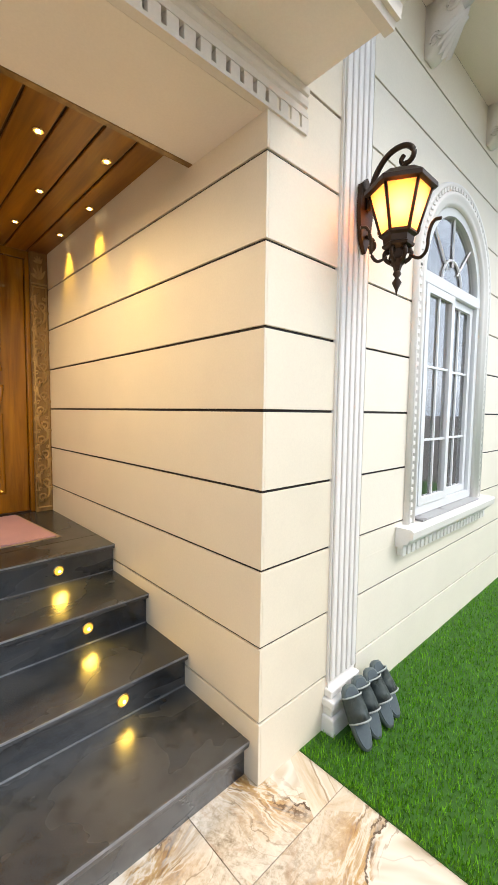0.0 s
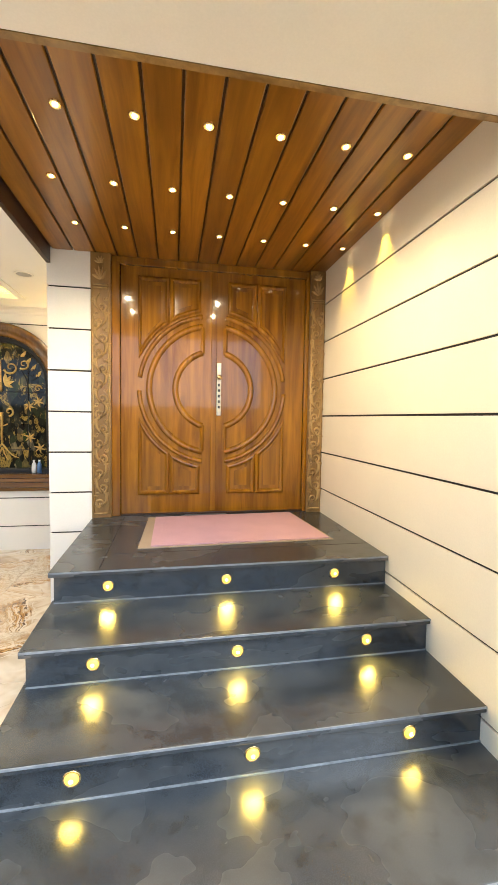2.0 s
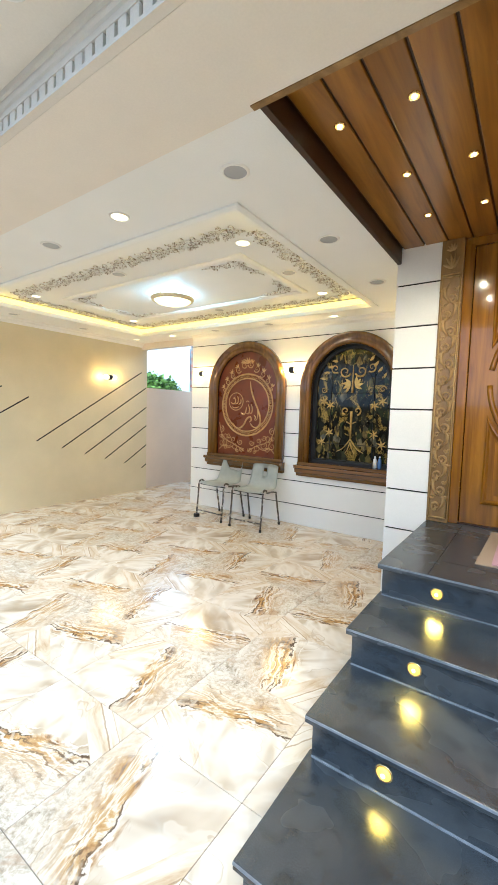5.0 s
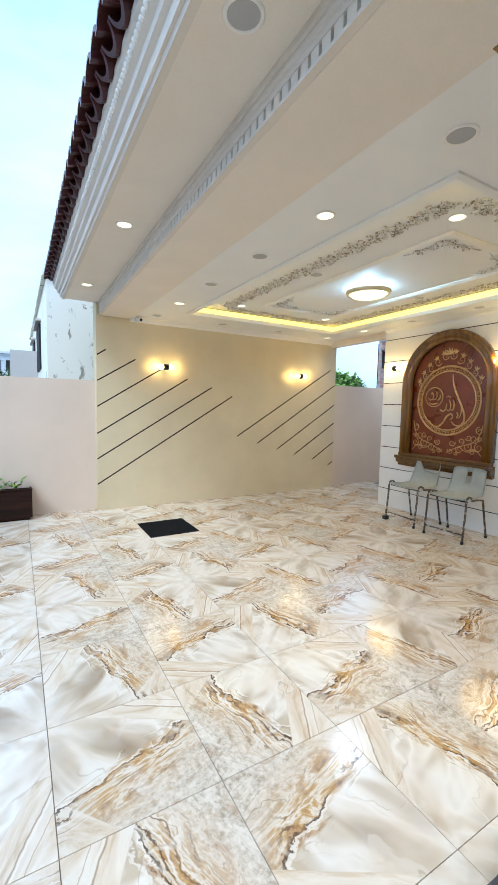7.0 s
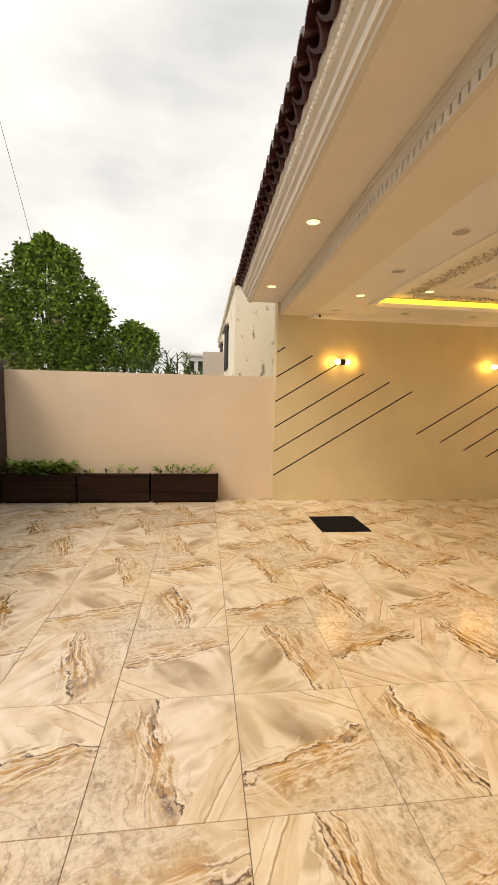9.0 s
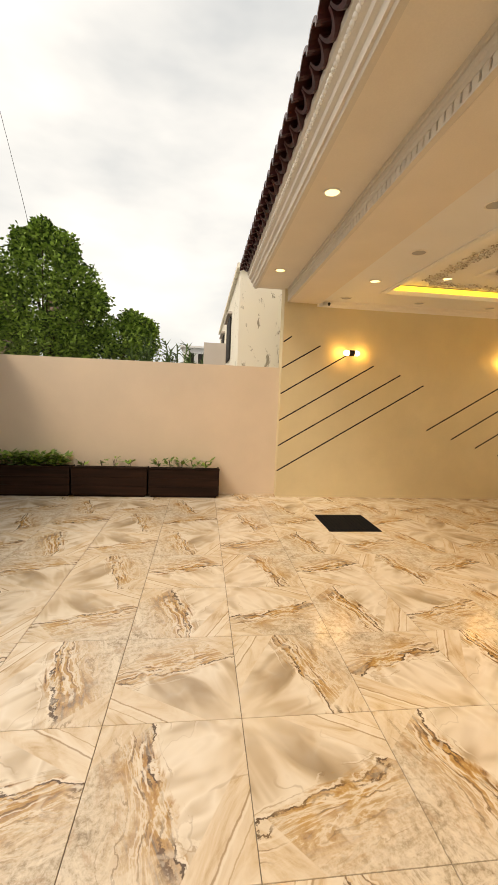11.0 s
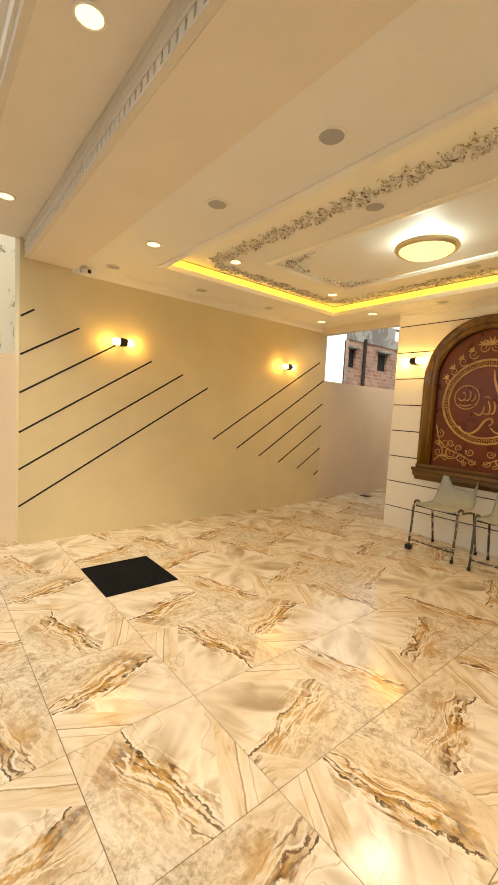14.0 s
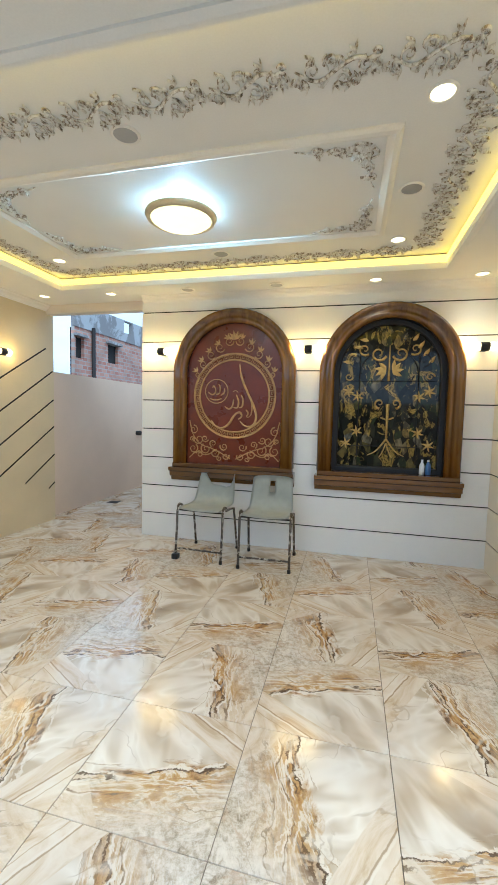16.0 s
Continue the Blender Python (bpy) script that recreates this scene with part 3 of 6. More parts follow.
# ---- ground, floor bed, boundary ----
structure("ground", boxed(-400, 400, -400, 400, -0.30, -0.06), M_ASPHALT, "bare brown earth beyond the walls", "ground")
floor = structure("floor", boxed(-6.05, 1.316, -2.6, 9.0, -0.06, -0.004), M_GROUT, "cream marble-look tiled courtyard floor", "floor")
wall_right = structure("wall_porch", boxed(XR + 0.01, XR + 0.5, YF + 0.01, YD + 0.3, 0, 3.2), M_GROOVE,
                       "cream plaster porch wall with dark horizontal grooves", "wall")
for z0, z1 in courses(2.95):
    part("panel", boxed(XR, XR + 0.012, YF, YD + 0.25, z0, z1, bevel=0.002), M_CREAM, wall_right)

WX, WH, WZ, WS = 2.835, 0.485, 0.86, 2.33                # front window: centre, half width, foot, spring
wall_front = structure("wall_front", sheet(bmesh.new(), [(XR + 0.02, 0), (9, 0), (9, 4.2), (XR + 0.02, 4.2)], [arch(WX, WH, WZ, WS)],
                       lambda u, v, w: (u, YF + 0.011 + w, v), 0.25), M_GROOVE, "cream plaster front wall with dark horizontal grooves", "wall")
def course(parent, x0, x1, y, z0, z1, mat, heads):
    """One course of plaster, cut to the curve where it meets round-headed openings (centre, half width, foot, spring)."""
    for cx, r, foot, spring in heads:
        if z0 + 0.001 < foot < z1 - 0.001:
            course(parent, x0, x1, y, z0, foot, mat, heads)
            course(parent, x0, x1, y, foot, z1, mat, heads)
            return
    cuts, a = [], x0
    for cx, r, foot, spring in heads:
        if z1 <= foot + 0.0005 or z0 >= spring + r:
            continue
        edge = []
        for k in range(9):
            z = z0 + (z1 - z0) * k / 8
            edge.append((0.0 if z >= spring + r else (r if z <= spring else math.sqrt(r * r - (z - spring) ** 2)), z))
        cuts.append((a, cx, edge))
        a = (cx, edge)
    left = x0
    for _, cx, edge in cuts:
        start = [(left, z1), (left, z0)] if isinstance(left, float) else left
        out = start + [(cx - r, z) for r, z in edge]
        part("panel", sheet(bmesh.new(), out, [], lambda u, v, w: (u, y + w, v), 0.012), mat, parent)
        left = [(cx + r, z) for r, z in edge[::-1]]
    if isinstance(left, float):
        part("panel", boxed(left, x1, y, y + 0.012, z0, z1, bevel=0.002), mat, parent)
    else:
        part("panel", sheet(bmesh.new(), left + [(x1, z0), (x1, z1)], [], lambda u, v, w: (u, y + w, v), 0.012), mat, parent)


for z0, z1 in courses(3.66):
    course(wall_front, XR + 0.012, 1.53, YF, z0, z1, M_CREAM, [])
    course(wall_front, 1.76, 9.0, YF, z0, z1, M_FRONT, [(WX, WH + 0.10, WZ - 0.1, WS)])

wall_door = structure("wall_door", boxed(-0.80, XR + 0.3, YD + 0.16, YD + 0.4, 0, 3.0), M_WOODX, "wall behind the entrance door", "wall")
wall_flank = structure("wall_flank", boxed(XH + 0.01, -0.81, YD + 0.01, YB + 0.2, 0, 2.9), M_GROOVE,
                       "white plaster flank of the entrance with dark grooves", "wall")
for z0, z1 in courses(2.72):
    part("panel", boxed(XH, -0.802, YD, YD + 0.012, z0, z1, bevel=0.002), M_WHITE, wall_flank)
    part("panel", boxed(XH, XH + 0.012, YD + 0.012, YB, z0, z1, bevel=0.002), M_CREAM, wall_flank)

ARTX, ARCH, ARZ, ARS = -3.535, 0.505, 0.84, 1.79         # two round-headed frames of the back wall
WINX = -2.01
wall_back = structure("wall_back", sheet(bmesh.new(), [(XP + 0.01, 0), (XH + 0.2, 0), (XH + 0.2, 2.9), (XP + 0.01, 2.9)],
                      [arch(ARTX, ARCH, ARZ, ARS), arch(WINX, ARCH, ARZ, ARS)], lambda u, v, w: (u, YB + 0.011 + w, v), 0.24), M_GROOVE,
                      "white plaster back wall with dark horizontal grooves", "wall")
for z0, z1 in courses(2.62):
    course(wall_back, XP, XH + 0.012, YB, z0, z1, M_WHITE, [(ARTX, 0.60, 0.76, ARS), (WINX, 0.60, 0.76, ARS)])
    part("panel", boxed(XP, XP + 0.012, YB + 0.012, 8.6, z0, z1, bevel=0.002), M_PINK, wall_back)
structure("wall_passage", boxed(XP + 0.013, XP + 0.25, YB + 0.26, 8.6, 0, 2.9), M_GROOVE, "house wall along the side passage", "wall")
structure("wall_passage_end", boxed(-6.03, XP, 8.6, 8.8, 0, 1.9), M_PINK, "pinkish plaster wall closing the passage", "wall")

wall_side = structure("wall_side", boxed(XL - 0.22, XL, 1.15, 5.22, 0, 2.95), M_BEIGE, "beige carport side wall with slanting dark grooves", "wall")
SLANTS = [(1.161, 2.063, 1.268, 2.138), (1.158, 1.729, 1.656, 2.036), (1.154, 1.391, 2.02, 1.93), (1.151, 1.035, 2.407, 1.809),
          (1.151, 0.697, 2.795, 1.703), (1.151, 0.355, 3.141, 1.578), (3.244, 0.962, 5.094, 2.098), (3.62, 0.845, 5.2, 1.835),
          (3.997, 0.731, 5.21, 1.49), (4.36, 0.632, 5.215, 1.164), (4.745, 0.526, 5.218, 0.82), (5.112, 0.406, 5.218, 0.47)]
for y0, z0, y1, z1 in SLANTS:
    d = Vector((0, y1 - y0, z1 - z0)).normalized()
    up = Vector((0, -d.z, d.y)) * 0.0085
    bm = bmesh.new()
    q = [Vector((XL, y0, z0)), Vector((XL, y1, z1))]
    vs = [bm.verts.new(p + s * up + Vector((w, 0, 0))) for w in (-0.01, 0.002) for p, s in ((q[0], -1), (q[1], -1), (q[1], 1), (q[0], 1))]
    for f in ((4, 5, 6, 7), (0, 3, 2, 1), (0, 1, 5, 4), (1, 2, 6, 5), (2, 3, 7, 6), (3, 0, 4, 7)):
        bm.faces.new([vs[i] for i in f])
    part("groove_strip", bm, M_GROOVE, wall_side)

structure("wall_boundary_front", boxed(-6.24, -6.04, -3.2, 1.15, -0.06, 1.735), M_PINK, "pinkish plaster boundary wall of the courtyard", "wall")
structure("wall_boundary_back", boxed(-6.24, -6.03, 5.22, 8.8, -0.06, 1.85), M_PINK, "pinkish plaster boundary wall of the passage", "wall")
structure("wall_boundary_gate", boxed(-6.04, 9.0, -3.2, -3.0, -0.06, 1.735), M_PINK, "pinkish boundary wall on the street side", "wall")

# ---- ceilings, beam, eaves ----
TX0, TX1, TY0, TY1, TZ = -5.25, -1.65, 2.2, 4.55, 2.70    # tray of the carport ceiling
bm = sheet(bmesh.new(), [(XL - 0.02, 1.575), (XH - 0.002, 1.575), (XH - 0.002, 5.22), (XL - 0.02, 5.22)],
           [[(TX0, TY0), (TX1, TY0), (TX1, TY1), (TX0, TY1)]], lambda u, v, w: (u, v, CEIL + w), 0.09)
structure("ceiling_carport", bm, M_CEIL, "white gypsum carport ceiling with a recessed tray", "ceiling")
structure("ceiling_tray", boxed(TX0 - 0.1, TX1 + 0.1, TY0 - 0.1, TY1 + 0.1, TZ, TZ + 0.05), M_CEIL, "raised white tray of the carport ceiling", "ceiling")


def beam_face(x):
    """The beam's front face, which runs slightly askew to the house."""
    return 1.146 - 0.0105 * (x - XR)


def prism(outline, z0, z1):
    return sheet(bmesh.new(), outline, [], lambda u, v, w: (u, v, z0 + w), z1 - z0)


structure("ceiling_beam", prism([(-6.0, beam_face(-6.0)), (XR + 0.012, beam_face(XR)), (XR + 0.012, 1.575), (XH - 0.002, 1.575), (XH - 0.002, 1.605), (-6.0, 1.605)], BEAM, 3.0), M_EAVE, "beige plastered beam along the carport front", "beam")
structure("ceiling_eave", prism([(-5.97, 0.765), (1.25, 0.765), (1.25, beam_face(1.25) - 0.001), (-5.97, beam_face(-5.97) - 0.001)], SOFFIT, 2.95), M_EAVE, "beige plastered eave soffit", "ceiling")
structure("ceiling_upper_eave", boxed(1.3, 9.0, 0.35, YF, 3.66, 3.9), M_EAVE, "beige upper eave soffit over the front wall", "ceiling")
structure("roof", boxed(-6.0, 1.25, 1.0, 5.3, 3.0, 3.12), M_EAVE, "flat roof slab over carport and porch", "roof")
structure("lintel_passage", boxed(XL, XP + 0.02, 5.10, 5.215, 2.50, 2.60), M_EAVE, "brownish lintel over the passage opening", "trim")

place_x = lambda u, v, w: (w, u, v)
# dentil cornice between beam and soffit
cornice = structure("trim_dentil", sweep(bmesh.new(), [(-5.98, 0), (1.27, 0)],
                    [(0, 0.001), (0, 0.034), (0.014, 0.034), (0.014, 0.004), (0.062, 0.004), (0.062, 0.034), (0.078, 0.035), (0.082, 0.027), (0.096, 0.027), (0.102, 0.034), (0.120, 0.036), (0.138, 0.030), (0.142, 0.040), (0.1645, 0.042), (0.1645, 0.001)],
                    lambda u, v, w: (u, beam_face(u) - w, BEAM + v), False), M_CORNICE, "white dentil cornice along the beam", "trim")
dent = mesh_of("dentil", boxed(-0.021, 0.021, -0.028, 0, 0, 0.0475, bevel=0.002), M_CORNICE)
x = -5.94
while x < 1.26:
    piece("dentil", dent, cornice, (x, beam_face(x) - 0.0042, BEAM + 0.0142))
    x += 0.059

# fascia and tile edge
fascia = structure("trim_fascia", sweep(bmesh.new(), [(-5.99, 0), (1.27, 0)],
                   [(0, -0.02), (0, 0.014), (0.022, 0.02), (0.022, 0.034), (0.06, 0.040), (0.072, 0.062), (0.10, 0.066), (0.115, 0.088), (0.155, 0.094), (0.165, 0.11), (0.20, 0.114), (0.20, -0.02)],
                   lambda u, v, w: (u, 0.775 - w, SOFFIT - 0.008 + v), False), M_CORNICE, "white stepped fascia moulding under the roof tiles", "trim")
bead = mesh_of("bead", smooth(lathe(bmesh.new(), [(0.002, -0.014), (0.012, -0.009), (0.015, 0), (0.012, 0.009), (0.002, 0.014)], n=8, axis=0)), M_TRIM)
x = -5.96
while x < 1.25:
    piece("bead", bead, fascia, (x, 0.684, SOFFIT + 0.122))
    x += 0.034
roof_edge = structure("roof_tiles", boxed(-6.02, 1.27, 0.70, 1.2, 2.93, 2.97), M_RTILE, "dark red clay roof tiles along the eave", "roof")
bm = bmesh.new()
prof = [(0.076 * math.cos(math.pi * i / 10), 0.075 * math.sin(math.pi * i / 10)) for i in range(11)]
ring = []
for y, dz in ((-0.10, -0.02), (0.55, 0.20)):
    ring.append([bm.verts.new((u, y, v + dz)) for u, v in prof] + [bm.verts.new((u * 0.78, y, v * 0.72 + dz)) for u, v in prof[::-1]])
nn = len(ring[0])
for k in range(nn):
    bm.faces.new((ring[0][k], ring[0][(k + 1) % nn], ring[1][(k + 1) % nn], ring[1][k]))
for r_ in ring:
    for k in range(10):
        bm.faces.new((r_[k], r_[k + 1], r_[nn - 2 - k], r_[nn - 1 - k]))
bmesh.ops.recalc_face_normals(bm, faces=bm.faces)
barrel = mesh_of("roof_tile", bm, M_RTILE)
x, i = -5.98, 0
while x < 1.25:
    piece("roof_tile", barrel, roof_edge, (x, 0.665, 2.965))
    pan = piece("roof_tile", barrel, roof_edge, (x + 0.0775, 0.69, 3.005))
    pan.matrix_basis = Matrix.Translation((x + 0.0775, 0.69, 3.005)) @ Matrix.Rotation(radians(37.4), 4, "X") @ Matrix.Rotation(math.pi, 4, "Y")
    x += 0.155

# cornice where carport walls meet the ceiling
prof = [(0, 0), (0.07, 0), (0.07, 0.006), (0.055, 0.014), (0.04, 0.04), (0.02, 0.05), (0.012, 0.065), (0, 0.07)]
structure("trim_cornice_side", sweep(bmesh.new(), [(1.58, 0), (5.21, 0)], [(-v, w) for v, w in prof], lambda u, v, w: (XL + w, u, CEIL + v + 0.001), False),
          M_TRIM, "white cornice on the carport side wall", "trim")
structure("trim_cornice_back", sweep(bmesh.new(), [(XP + 0.02, 0), (XH, 0)], [(-v, w) for v, w in prof], lambda u, v, w: (u, YB - w, CEIL + v + 0.001), False),
          M_TRIM, "white cornice on the carport back wall", "trim")
rect = [(TX0, TY0), (TX1, TY0), (TX1, TY1), (TX0, TY1)]
structure("trim_tray_edge", sweep(bmesh.new(), rect, [(0, 0), (-0.05, 0), (-0.05, 0.012), (-0.02, 0.02), (0, 0.02)],
          lambda u, v, w: (u, v, CEIL - w), True), M_CEIL, "white moulded lip of the ceiling tray", "trim")
RX0, RX1, RY0, RY1 = -4.70, -2.2, 2.98, 4.06
structure("trim_tray_panel", sweep(bmesh.new(), [(RX0, RY0), (RX1, RY0), (RX1, RY1), (RX0, RY1)],
          [(-0.035, 0), (-0.035, 0.010), (-0.02, 0.022), (0.0, 0.026), (0.02, 0.016), (0.035, 0.010), (0.035, 0)], lambda u, v, w: (u, v, TZ - w), True), M_TRIM,
          "white moulded frame inside the ceiling tray", "trim")

# planks of the porch ceiling
porch = structure("ceiling_porch", boxed(XH, XR + 0.012, 1.576, YD + 0.2, WOODZ + 0.012, WOODZ + 0.06), M_WOODX, "dark varnished plank porch ceiling", "ceiling")
x = -1.068
while x < XR - 0.02:
    part("plank", boxed(x, min(x + 0.143, XR), 1.60, YD + 0.05, WOODZ, WOODZ + 0.014, bevel=0.005), M_WOODC, porch)
    x += 0.1537
structure("trim_porch_front", boxed(XH, XR, 1.577, 1.605, BEAM - 0.002, WOODZ + 0.012), M_WOODK, "brown wooden edge of the porch ceiling", "trim")
structure("trim_porch_side", boxed(XH, XH + 0.028, 1.606, YD - 0.002, CEIL - 0.006, WOODZ + 0.012), M_WOODX, "dark wooden fascia beside the porch ceiling", "trim")

# ---- granite steps ----
SX0 = -0.80
STEPS = [(1.17, 1.63, 0.165), (1.60, 2.03, 0.335), (1.975, 2.43, 0.507), (2.385, YD + 0.16, 0.68)]
stairs = thing("granite_steps", (0.1, 1.2, 0), "four polished black granite steps up to the door", "steps", kind="structure")
for i, (nose, back, top) in enumerate(STEPS):
    low = STEPS[i - 1][2] if i else 0.0
    x0 = SX0 + 0.02
    part("riser", boxed(x0, XR - 0.002, nose + 0.03, YD + 0.15 if i == 3 else STEPS[i][1] + 0.1, low if i == 0 else low - 0.02, top - 0.028), M_GRANITE, stairs)
    part("tread", boxed(SX0, XR - 0.001, nose, YD + 0.155 if i == 3 else STEPS[i][1] + 0.03, top - 0.028, top, bevel=0.004), M_GRANITE, stairs, "polished black granite slab")
    part("nosing_edge", boxed(SX0 + 0.002, XR - 0.002, nose - 0.0015, nose + 0.004, top - 0.010, top - 0.001), M_GEDGE, stairs, "pale chipped slab edge")
    if i:
        part("joint", boxed(SX0 + 0.02, XR - 0.002, nose + 0.024, nose + 0.031, low, low + 0.005), M_GEDGE, stairs, "pale joint line")
for dims in ((SX0 + 0.24, SX0 + 0.245, 2.40, YD - 0.02), (SX0 + 0.25, XR - 0.01, 2.635, 2.64)):
    part("slab_joint", boxed(*dims, 0.6795, 0.6806), M_GROOVE, stairs, "fine dark joint between slabs")


# ---- lamps of the place ----
def lamp(name, kind, place, energy, color, size=0.04, target=None, spread=None):
    d = bpy.data.lights.new(name, kind)
    d.energy, d.color, d.shadow_soft_size = energy, color, size
    if spread:
        d.spot_size, d.spot_blend = radians(spread), 0.5
    ob = new(name, d)
    ob.matrix_world = look(place, target) if target else Matrix.Translation(place)
    return ob


WARM, AMBER = (1.0, 0.74, 0.42), (1.0, 0.62, 0.26)


def downlight(name, r, lens, label, group):
    """A recessed round light: a trim ring and a lens, hung from its origin at the ceiling's face."""
    ob = thing(name, (0, 0, 0), label, "downlight", group)
    ring = [(r * 0.78, -0.001), (r * 0.80, -0.006), (r * 0.92, -0.008), (r, -0.003), (r, 0.004), (r * 0.78, 0.004)]
    rim = part("trim_ring", smooth(lathe(bmesh.new(), ring, n=20, hollow=True)), M_TRIM if lens is not M_SPOT else M_BRASS, ob)
    part("lens", lathe(bmesh.new(), [(r * 0.8, -0.0035), (r * 0.8, 0.002)], n=20), lens, rim)
    if lens is M_SPOT:
        part("led_core", lathe(bmesh.new(), [(r * 0.42, -0.006), (r * 0.42, -0.0034)], n=14), M_SPOTB, rim, "bright warm core")
    return ob


def spread_out(first, places):
    first.matrix_basis = Matrix.Translation(places[0])
    for p in places[1:]:
        copy_thing(first, Matrix.Translation(p))


ROWS_A = [(x, 2.035, WOODZ) for x in (-0.958, -0.648, -0.345, -0.04, 0.272, 0.575, 0.88)]
ROWS_B = [(x, y, WOODZ) for y in (2.553, 3.06) for x in (-0.805, -0.499, -0.193, 0.118, 0.424, 0.728, 1.005)]
spread_out(downlight("porch_downlight", 0.025, M_SPOT, "small lit brass-rimmed downlight in the plank ceiling", "porch downlights"), ROWS_A + ROWS_B)
for x in (-0.648, -0.193, 0.272):
    for y in (2.035, 2.553):
        lamp("porch_light", "SPOT", (x, y, WOODZ - 0.02), 11.5, WARM, 0.02, (x, y, 0), 165)
for x, y, z in ((0.88, 2.035, 2.69), (1.005, 2.553, 2.69), (1.005, 3.06, 2.69)):
    lamp("scallop_light", "SPOT", (x, y, z), 11, (1.0, 0.60, 0.06), 0.02, (x + 0.05, y, 0), 54)

LIT = [(-2.31, 1.91, CEIL), (-4.86, 1.90, CEIL), (-5.63, 4.76, CEIL), (-4.84, 4.80, CEIL), (-2.18, 4.80, CEIL), (-1.32, 4.80, CEIL),
       (-2.04, 2.80, TZ), (-2.06, 4.22, TZ), (-4.92, 2.74, TZ), (-4.92, 4.12, TZ), (-3.42, 0.955, SOFFIT), (-5.17, 0.94, SOFFIT)]
UNLIT = [(-1.44, 1.92, CEIL), (-3.10, 1.92, CEIL), (-3.98, 1.90, CEIL), (-5.64, 1.87, CEIL), (-5.64, 2.83, CEIL), (-5.64, 3.80, CEIL),
         (-3.98, 4.80, CEIL), (-3.08, 4.80, CEIL), (-1.37, 2.85, CEIL), (-1.37, 3.85, CEIL), (-3.45, 2.76, TZ), (-2.06, 3.52, TZ), (-3.45, 4.24, TZ), (-1.58, 0.935, SOFFIT)]
spread_out(downlight("ceiling_downlight", 0.062, M_SPOTC, "round lit white recessed downlight", "carport downlights"), LIT)
spread_out(downlight("unlit_downlight", 0.072, M_DEAD, "round recessed downlight, switched off", "unlit downlights"), UNLIT)
for x, y, z in LIT:
    lamp("downlight_beam", "SPOT", (x, y, z - 0.02), 3 if z == SOFFIT else 10 if y > 4.5 else 5.5, (1.0, 0.88, 0.68), 0.32, (x, y, 0), 130)

# stair lights
led = thing("stair_light", (0, 0, 0), "small round amber light set in a granite riser", "stair light", "stair lights")
part("bezel", smooth(lathe(bmesh.new(), [(0.024, -0.004), (0.028, -0.004), (0.031, 0.0), (0.031, 0.004), (0.024, 0.004)], n=18, axis=1, hollow=True)), M_BRASS, led)
part("lens", smooth(lathe(bmesh.new(), [(0.008, -0.013), (0.018, -0.010), (0.0245, -0.003), (0.0245, 0.002)], n=18, axis=1)), M_STAIRLED, led)
part("led_core", lathe(bmesh.new(), [(0.006, -0.0155), (0.0065, -0.0115)], n=14, axis=1), M_SPOTB, led, "bright warm core")
spots = [(x, y, z) for y, z in ((1.63, 0.245), (2.005, 0.415), (2.415, 0.585)) for x in (-0.515, 0.108, 0.738)]
spread_out(led, spots)
for x, y, z in spots:
    lamp("stair_glow", "SPOT", (x, y - 0.020, z), 1.7 if y > 1.7 or x == 0.108 else 0.8, (1.0, 0.62, 0.08), 0.035, (x, y - 0.30, z - 0.24), 150)

# cove strip
cove = thing("cove_light_strip", (TX0, TY0, CEIL), "warm yellow light strip hidden in the ceiling tray", "strip light")
for dims in ((TX0, TX1, TY1 - 0.006, TY1 - 0.001), (TX0 + 0.001, TX0 + 0.006, TY0, TY1), (TX1 - 0.006, TX1 - 0.001, TY0, TY1), (TX0, TX1, TY0 + 0.001, TY0 + 0.006)):
    part("strip", boxed(*dims, CEIL + 0.03, CEIL + 0.085), M_COVE, cove)

# dome lamp
dome = thing("ceiling_lamp", (-3.47, 3.47, TZ), "round flush ceiling lamp with gilt rim, lit", "ceiling lamp")
bm = lathe(bmesh.new(), [(0.196, -0.108), (0.206, -0.116), (0.222, -0.108), (0.232, -0.088), (0.226, -0.076), (0.196, -0.080)], (-3.47, 3.47, TZ + 0.033), n=40, hollow=True)
part("rim", smooth(bm), M_GILTPALE, dome, "pale gilt rim")
bm = lathe(bmesh.new(), [(0.200, -0.106), (0.17, -0.128), (0.11, -0.146), (0.03, -0.152)], (-3.47, 3.47, TZ + 0.033), n=40)
part("diffuser", smooth(bm), M_DOME, dome, "frosted glass bowl")
part("back_plate", lathe(bmesh.new(), [(0.197, -0.090), (0.197, -0.084)], (-3.47, 3.47, TZ + 0.033), n=32), M_TRIM, dome)
for k in range(3):
    a = k * math.tau / 3 + 0.4
    px_, py_ = -3.47 + 0.15 * math.cos(a), 3.47 + 0.15 * math.sin(a)
    part("hanger", boxed(px_ - 0.006, px_ + 0.006, py_ - 0.006, py_ + 0.006, TZ - 0.051, TZ), M_TRIM, dome)
lamp("dome_halo", "POINT", (-3.47, 3.47, TZ - 0.026), 19, (0.66, 0.92, 1.0), 0.03)
lamp("dome_light", "SPOT", (-3.47, 3.47, TZ - 0.13), 18, (0.92, 0.96, 1.0), 0.18, (-3.47, 3.47, 0), 172)

